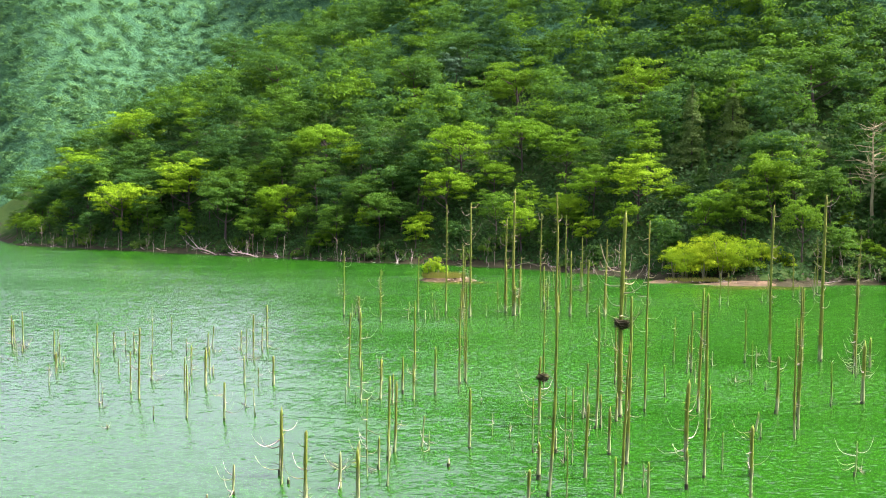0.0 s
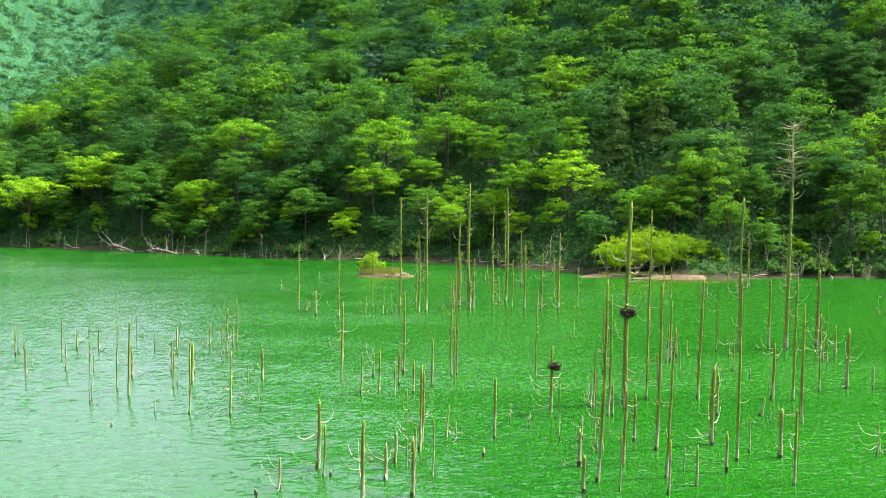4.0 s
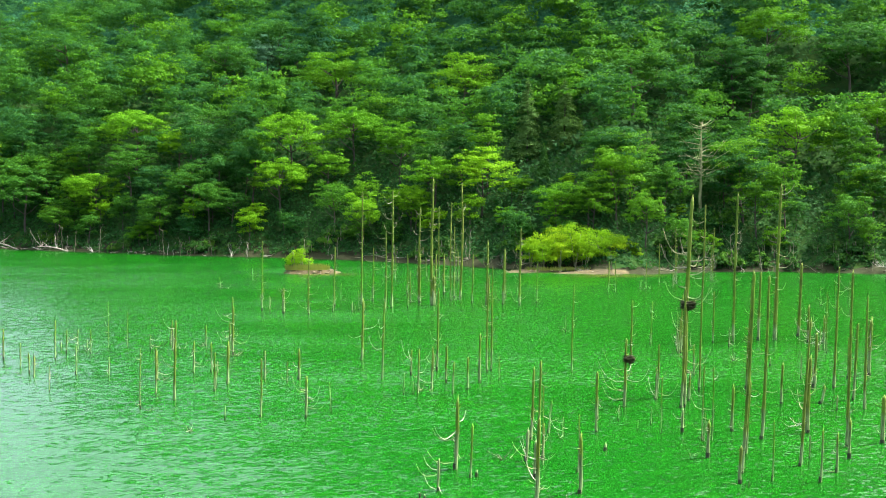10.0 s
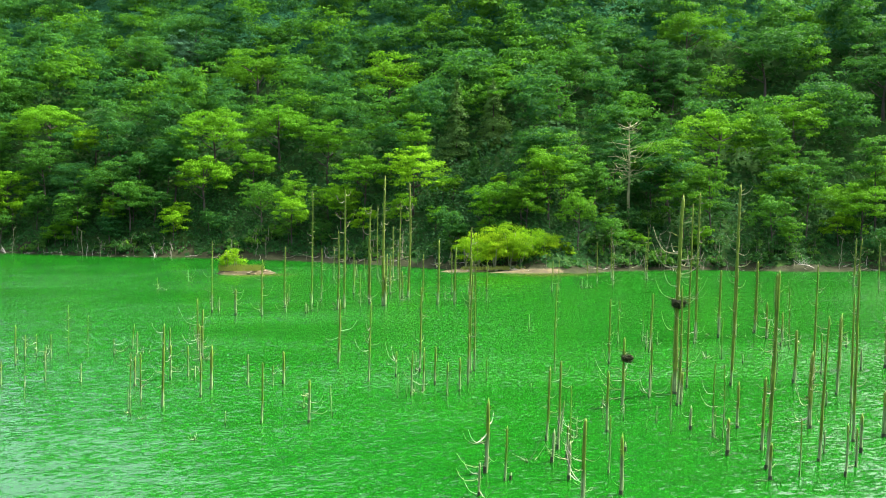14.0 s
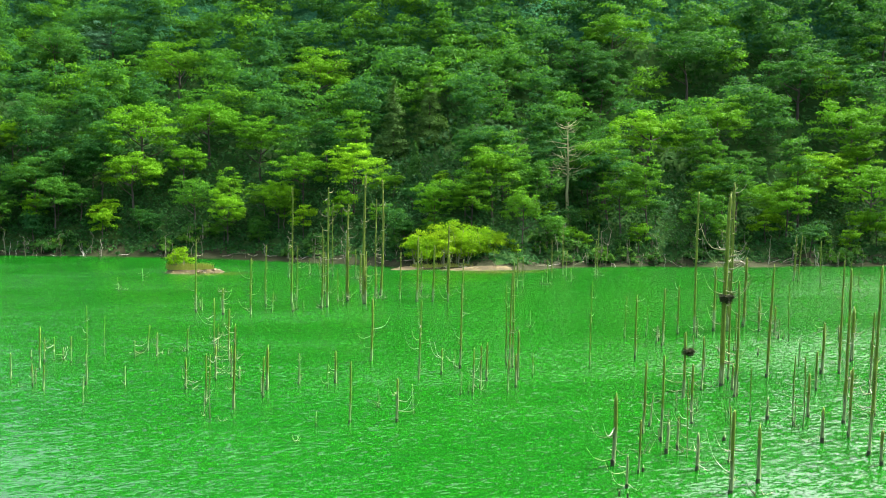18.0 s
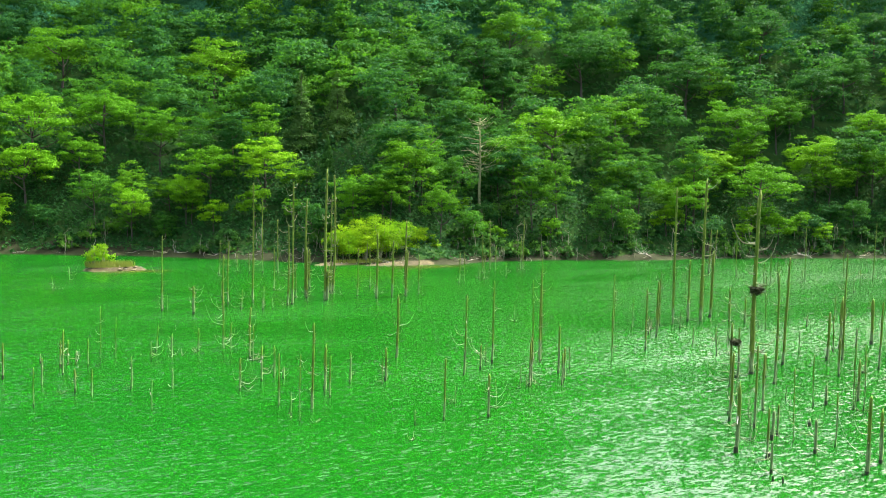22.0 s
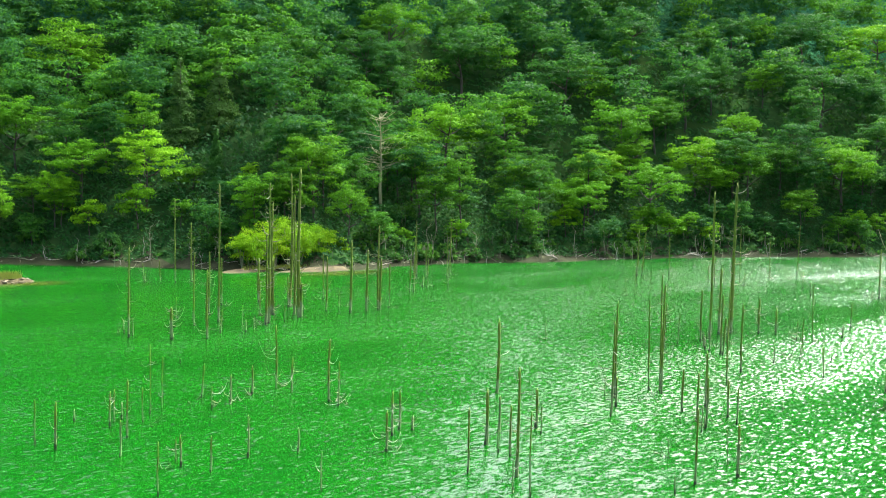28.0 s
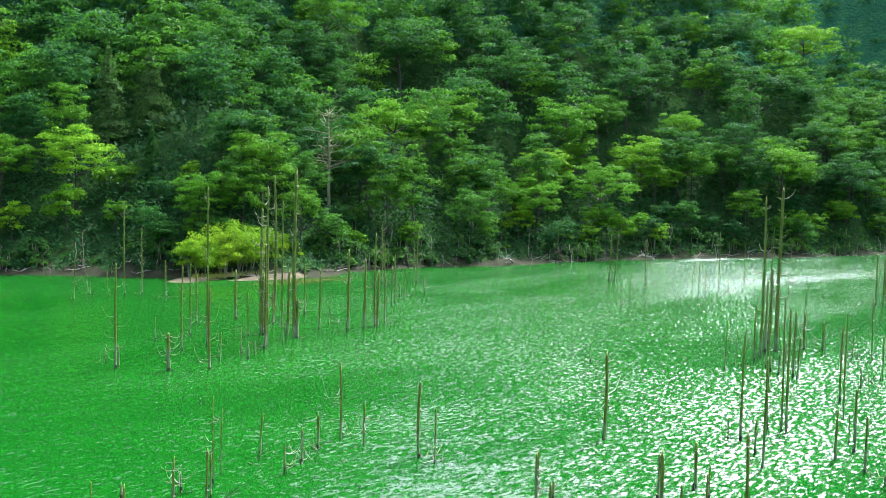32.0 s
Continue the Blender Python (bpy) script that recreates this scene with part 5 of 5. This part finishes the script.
dead_trunk(48.0, 140.9, 4.0, 0.12, 0.08, -0.04)
dead_trunk(42.7, 131.0, 2.1, 0.10, -0.07, 0.04)
dead_trunk(55.1, 143.7, 5.2, 0.12, 0.08, -0.04)
dead_trunk(-17.8, 138.1, 1.4, 0.07, -0.18, 0.10, "b")
dead_trunk(-13.2, 150.2, 1.7, 0.08, -0.13, 0.07, "b")
dead_trunk(12.8, 158.1, 2.2, 0.10, -0.15, 0.08)
dead_trunk(13.1, 154.3, 2.8, 0.10, -0.15, 0.08)
dead_trunk(-39.4, 85.6, 2.5, 0.09, -0.05, -0.00)
dead_trunk(-40.0, 87.4, 1.9, 0.08, -0.10, -0.00)
dead_trunk(-37.9, 84.3, 3.1, 0.11, -0.05, -0.00)
dead_trunk(-36.7, 81.4, 0.6, 0.08, 0.00, 0.00)
dead_trunk(-35.9, 78.7, 1.1, 0.05, 0.00, 0.00)


def nest(x, y, z, r, label):
    top = new("bird_nest")
    rng = random.Random(int(x * 10))
    bm = bmesh.new()
    bmesh.ops.create_icosphere(bm, subdivisions=2, radius=r)
    for v in bm.verts:
        v.co *= 1 + 0.5 * noise.noise(v.co * 3.1 / r)
        v.co.z = v.co.z * 1.05 if v.co.z < 0 else v.co.z * 0.3 - 0.12 * r * max(0, 1 - (v.co.x ** 2 + v.co.y ** 2) / (r * r * 0.5))
    me = bpy.data.meshes.new("nest_bowl")
    bm.to_mesh(me)
    bm.free()
    me.materials.append(nest_mat)
    part("bowl", me, top)
    for i in range(80):
        a, b = rng.uniform(0, 6.28), rng.uniform(-0.95, 0.3)
        w = math.sqrt(max(0.05, 1 - b * b * 0.8))
        c = Vector((math.cos(a) * r * 0.85 * w, math.sin(a) * r * 0.85 * w, b * r))
        t = Vector((-math.sin(a) + rng.uniform(-0.7, 0.7), math.cos(a) + rng.uniform(-0.7, 0.7), rng.uniform(-0.5, 0.3))).normalized() * r * rng.uniform(0.5, 0.95)
        part("stick", poly_mesh("stick", tube([c - t, c + Vector((0, 0, 0.03)), c + t], [0.016, 0.020, 0.010], 4), nest_mat), top)
    top.matrix_basis = pose(x, y, z)
    return tagged(top, label, "nest")


nest(8.15, 58.5, 5.5, 0.42, "large dark stick nest against a tall dead trunk")
nest(3.45, 56.1, 2.75, 0.31, "dark stick nest in the branches of a dead trunk")


# ---- along the shore: stubs, dead saplings, driftwood and undergrowth ----
def along(u):
    """The point at u (0 to 1) of the shore line, and its direction."""
    p = np.array(SHORE)
    seg = np.hypot(*np.diff(p, axis=0).T)
    s = u * seg.sum()
    for i, l in enumerate(seg):
        if s <= l:
            return p[i] + (p[i + 1] - p[i]) * s / l, (p[i + 1] - p[i]) / l
        s -= l
    return p[-1], (p[-1] - p[-2]) / seg[-1]


def sapling(seed, h, r, twigs):
    top = new("dead_sapling")
    rng = random.Random(seed)
    pts = [(rng.uniform(-0.05, 0.05) * i, rng.uniform(-0.05, 0.05) * i, -0.6 + (h + 0.6) * i / 5) for i in range(6)]
    part("stem", poly_mesh("stem", tube(pts, [r * (1 - 0.14 * i) for i in range(6)], 6, rng, 0.1), bleached if seed % 2 else grey_twig), top)
    for i in range(twigs):
        b = pts[rng.randint(2, 5)]
        part("twig", poly_mesh("twig", bough(rng, b, h * rng.uniform(0.15, 0.35), rng.uniform(0, 6.28), rng.uniform(0.2, 0.8), 0.4, r * 0.35, 4), grey_twig), top)
    return tagged(top, "leafless dead sapling on the muddy shore", "dead sapling", "dead saplings on the shore")


def driftwood(seed, l):
    top = new("driftwood")
    rng = random.Random(seed)
    for i in range(rng.randint(3, 6)):
        a = rng.uniform(-0.7, 0.7) + (math.pi if i % 2 else 0)
        m = l * rng.uniform(0.4, 1.0)
        z = rng.uniform(0.0, 0.55)
        pts = [(0, 0, 0.05), (math.cos(a) * m * 0.5, math.sin(a) * m * 0.5, z * m * 0.35 + 0.1), (math.cos(a) * m, math.sin(a) * m, z * m * rng.uniform(0.3, 1.0))]
        part("limb", poly_mesh("limb", tube(pts, [0.09, 0.06, 0.02], 5, rng, 0.15), bleached if i % 2 else grey_twig), top)
    return tagged(top, "bleached driftwood branches stranded on the shore", "driftwood", "driftwood on the shore")


def fallen_snag(x, y, size, turn, seed):
    top = new("fallen_snag")
    rng = random.Random(seed)
    part("trunk", poly_mesh("trunk", tube([(0, 0, 0.1), (size * 0.35, 0.2, size * 0.14), (size * 0.75, 0.3, size * 0.22), (size * 1.1, 0.2, size * 0.2)], [0.17, 0.14, 0.09, 0.04], 7, rng, 0.1), bleached), top)
    for i in range(11):
        k = rng.uniform(0.2, 1.0)
        b = (size * k, 0.2, size * (0.06 + 0.17 * k))
        part("branch", poly_mesh("branch", bough(rng, b, size * rng.uniform(0.25, 0.6), rng.uniform(-2.2, 2.2), rng.uniform(0.3, 1.1), rng.uniform(-0.2, 0.4), 0.06), bleached), top)
    top.matrix_basis = pose(x, y, max(float(height(x, y)), -0.1), 0, 0, turn)
    return tagged(top, "bleached fallen tree with bare limbs leaning over the shore", "fallen tree")


fallen_snag(-62.0, 249.0, 7.5, 150, 3)
fallen_snag(-50.0, 239.5, 6.0, 200, 4)
fallen_snag(-15.0, 216.0, 4.5, 80, 6)
fallen_snag(96.0, 155.5, 4.0, 190, 8)
fallen_snag(133.0, 146.5, 4.5, 170, 9)

shore_rng = random.Random(17)
saplings = [sapling(i, h, r, t) for i, (h, r, t) in enumerate(((1.6, 0.07, 0), (2.6, 0.06, 3), (4.2, 0.08, 6), (1.0, 0.09, 0), (5.6, 0.09, 8), (3.2, 0.05, 4)))]
drift = [driftwood(40 + i, l) for i, l in enumerate((2.6, 3.6, 1.8, 4.6))]
for k, group in ((190, saplings), (160, drift)):
    for i in range(k):
        p, t = along(shore_rng.uniform(0.0, 1.0))
        n = Vector((-t[1], t[0]))
        off = shore_rng.uniform(-0.3, 2.6) if group is drift else shore_rng.triangular(-2.5, 4.0, 0.6)
        x, y = p[0] + n[0] * off, p[1] + n[1] * off
        z = max(float(height(x, y)), -0.15)
        m = pose(x, y, z, shore_rng.uniform(-9, 9), shore_rng.uniform(-9, 9), shore_rng.uniform(0, 360))
        s = shore_rng.uniform(0.45, 0.85) if group is drift else shore_rng.uniform(0.6, 1.2)
        if i < len(group):
            group[i].matrix_basis = m
        else:
            c = copy_thing(group[i % len(group)], m)
            c.scale = (s, s, s)

# stranded branches on the sandbar
for i in range(16):
    c = copy_thing(drift[i % 4], pose(shore_rng.uniform(31, 55), shore_rng.uniform(159.5, 163.5), 0.35, 0, 0, shore_rng.uniform(0, 360)))
    s = shore_rng.uniform(0.25, 0.55)
    c.scale = (s, s, s)

# pale branches caught on the islet
for i in range(9):
    a, k = 0.7 * i, shore_rng.uniform(0.5, 0.95)
    c = copy_thing(drift[i % 4], pose(-3.0 + math.cos(a) * 4.6 * k, 165.6 + math.sin(a) * 2.4 * k, 0.3, 0, 0, shore_rng.uniform(0, 360)))
    s = shore_rng.uniform(0.3, 0.5)
    c.scale = (s, s, s)
    tagged(c, "pale driftwood branches caught on the small islet", "driftwood", "driftwood on the shore")

# small tangles of sunken branches at the feet of the poles
def tangle(seed):
    top = new("sunken_branches")
    rng = random.Random(seed)
    for i in range(rng.randint(4, 7)):
        a, m = rng.uniform(0, 6.28), rng.uniform(0.35, 1.1)
        vf = bough(rng, (rng.uniform(-0.2, 0.2), rng.uniform(-0.2, 0.2), -0.1), m, a, rng.uniform(0.2, 0.7), rng.uniform(-0.2, 0.5), 0.026, 4)
        part("branch", poly_mesh("branch", vf, wet_wood if i % 3 == 0 else grey_twig), top)
    return tagged(top, "half-sunken dead branches sticking out of the lake", "dead branches", "sunken branches in the lake")


tangles = [tangle(300 + i) for i in range(5)]
for i in range(90):
    x, y = shore_rng.choice(FEET if i % 2 else FEET[-45:])
    m = pose(x + shore_rng.uniform(-0.9, 0.9), y + shore_rng.uniform(-0.9, 0.9), 0, 0, 0, shore_rng.uniform(0, 360))
    if i < 5:
        tangles[i].matrix_basis = m
    else:
        c = copy_thing(tangles[i % 5], m)
        s = shore_rng.uniform(0.6, 1.3)
        c.scale = (s, s, s)

shrubs = [thicket(0, 0, -50, 1.5, 1.3, 2.0, 17, 34, 0.20, leaves_scrub, "leafy green undergrowth shrub above the bank", 4, 60 + i, "shrub") for i in range(3)]
for s in shrubs:
    s["group"] = "undergrowth along the bank"
for i in range(290):
    p, t = along(shore_rng.uniform(0.02, 0.93))
    off = shore_rng.uniform(1.6, 9.0)
    x, y = p[0] - t[1] * off, p[1] + t[0] * off
    if i >= 3 and not clear_of(x, y):
        continue
    m = pose(x, y, float(height(x, y)) - 0.1, 0, 0, shore_rng.uniform(0, 360))
    s = shore_rng.uniform(0.7, 1.7)
    if i < 3:
        shrubs[i].matrix_basis = m
    else:
        c = copy_thing(shrubs[i % 3], m)
        c.scale = (s, s, s)
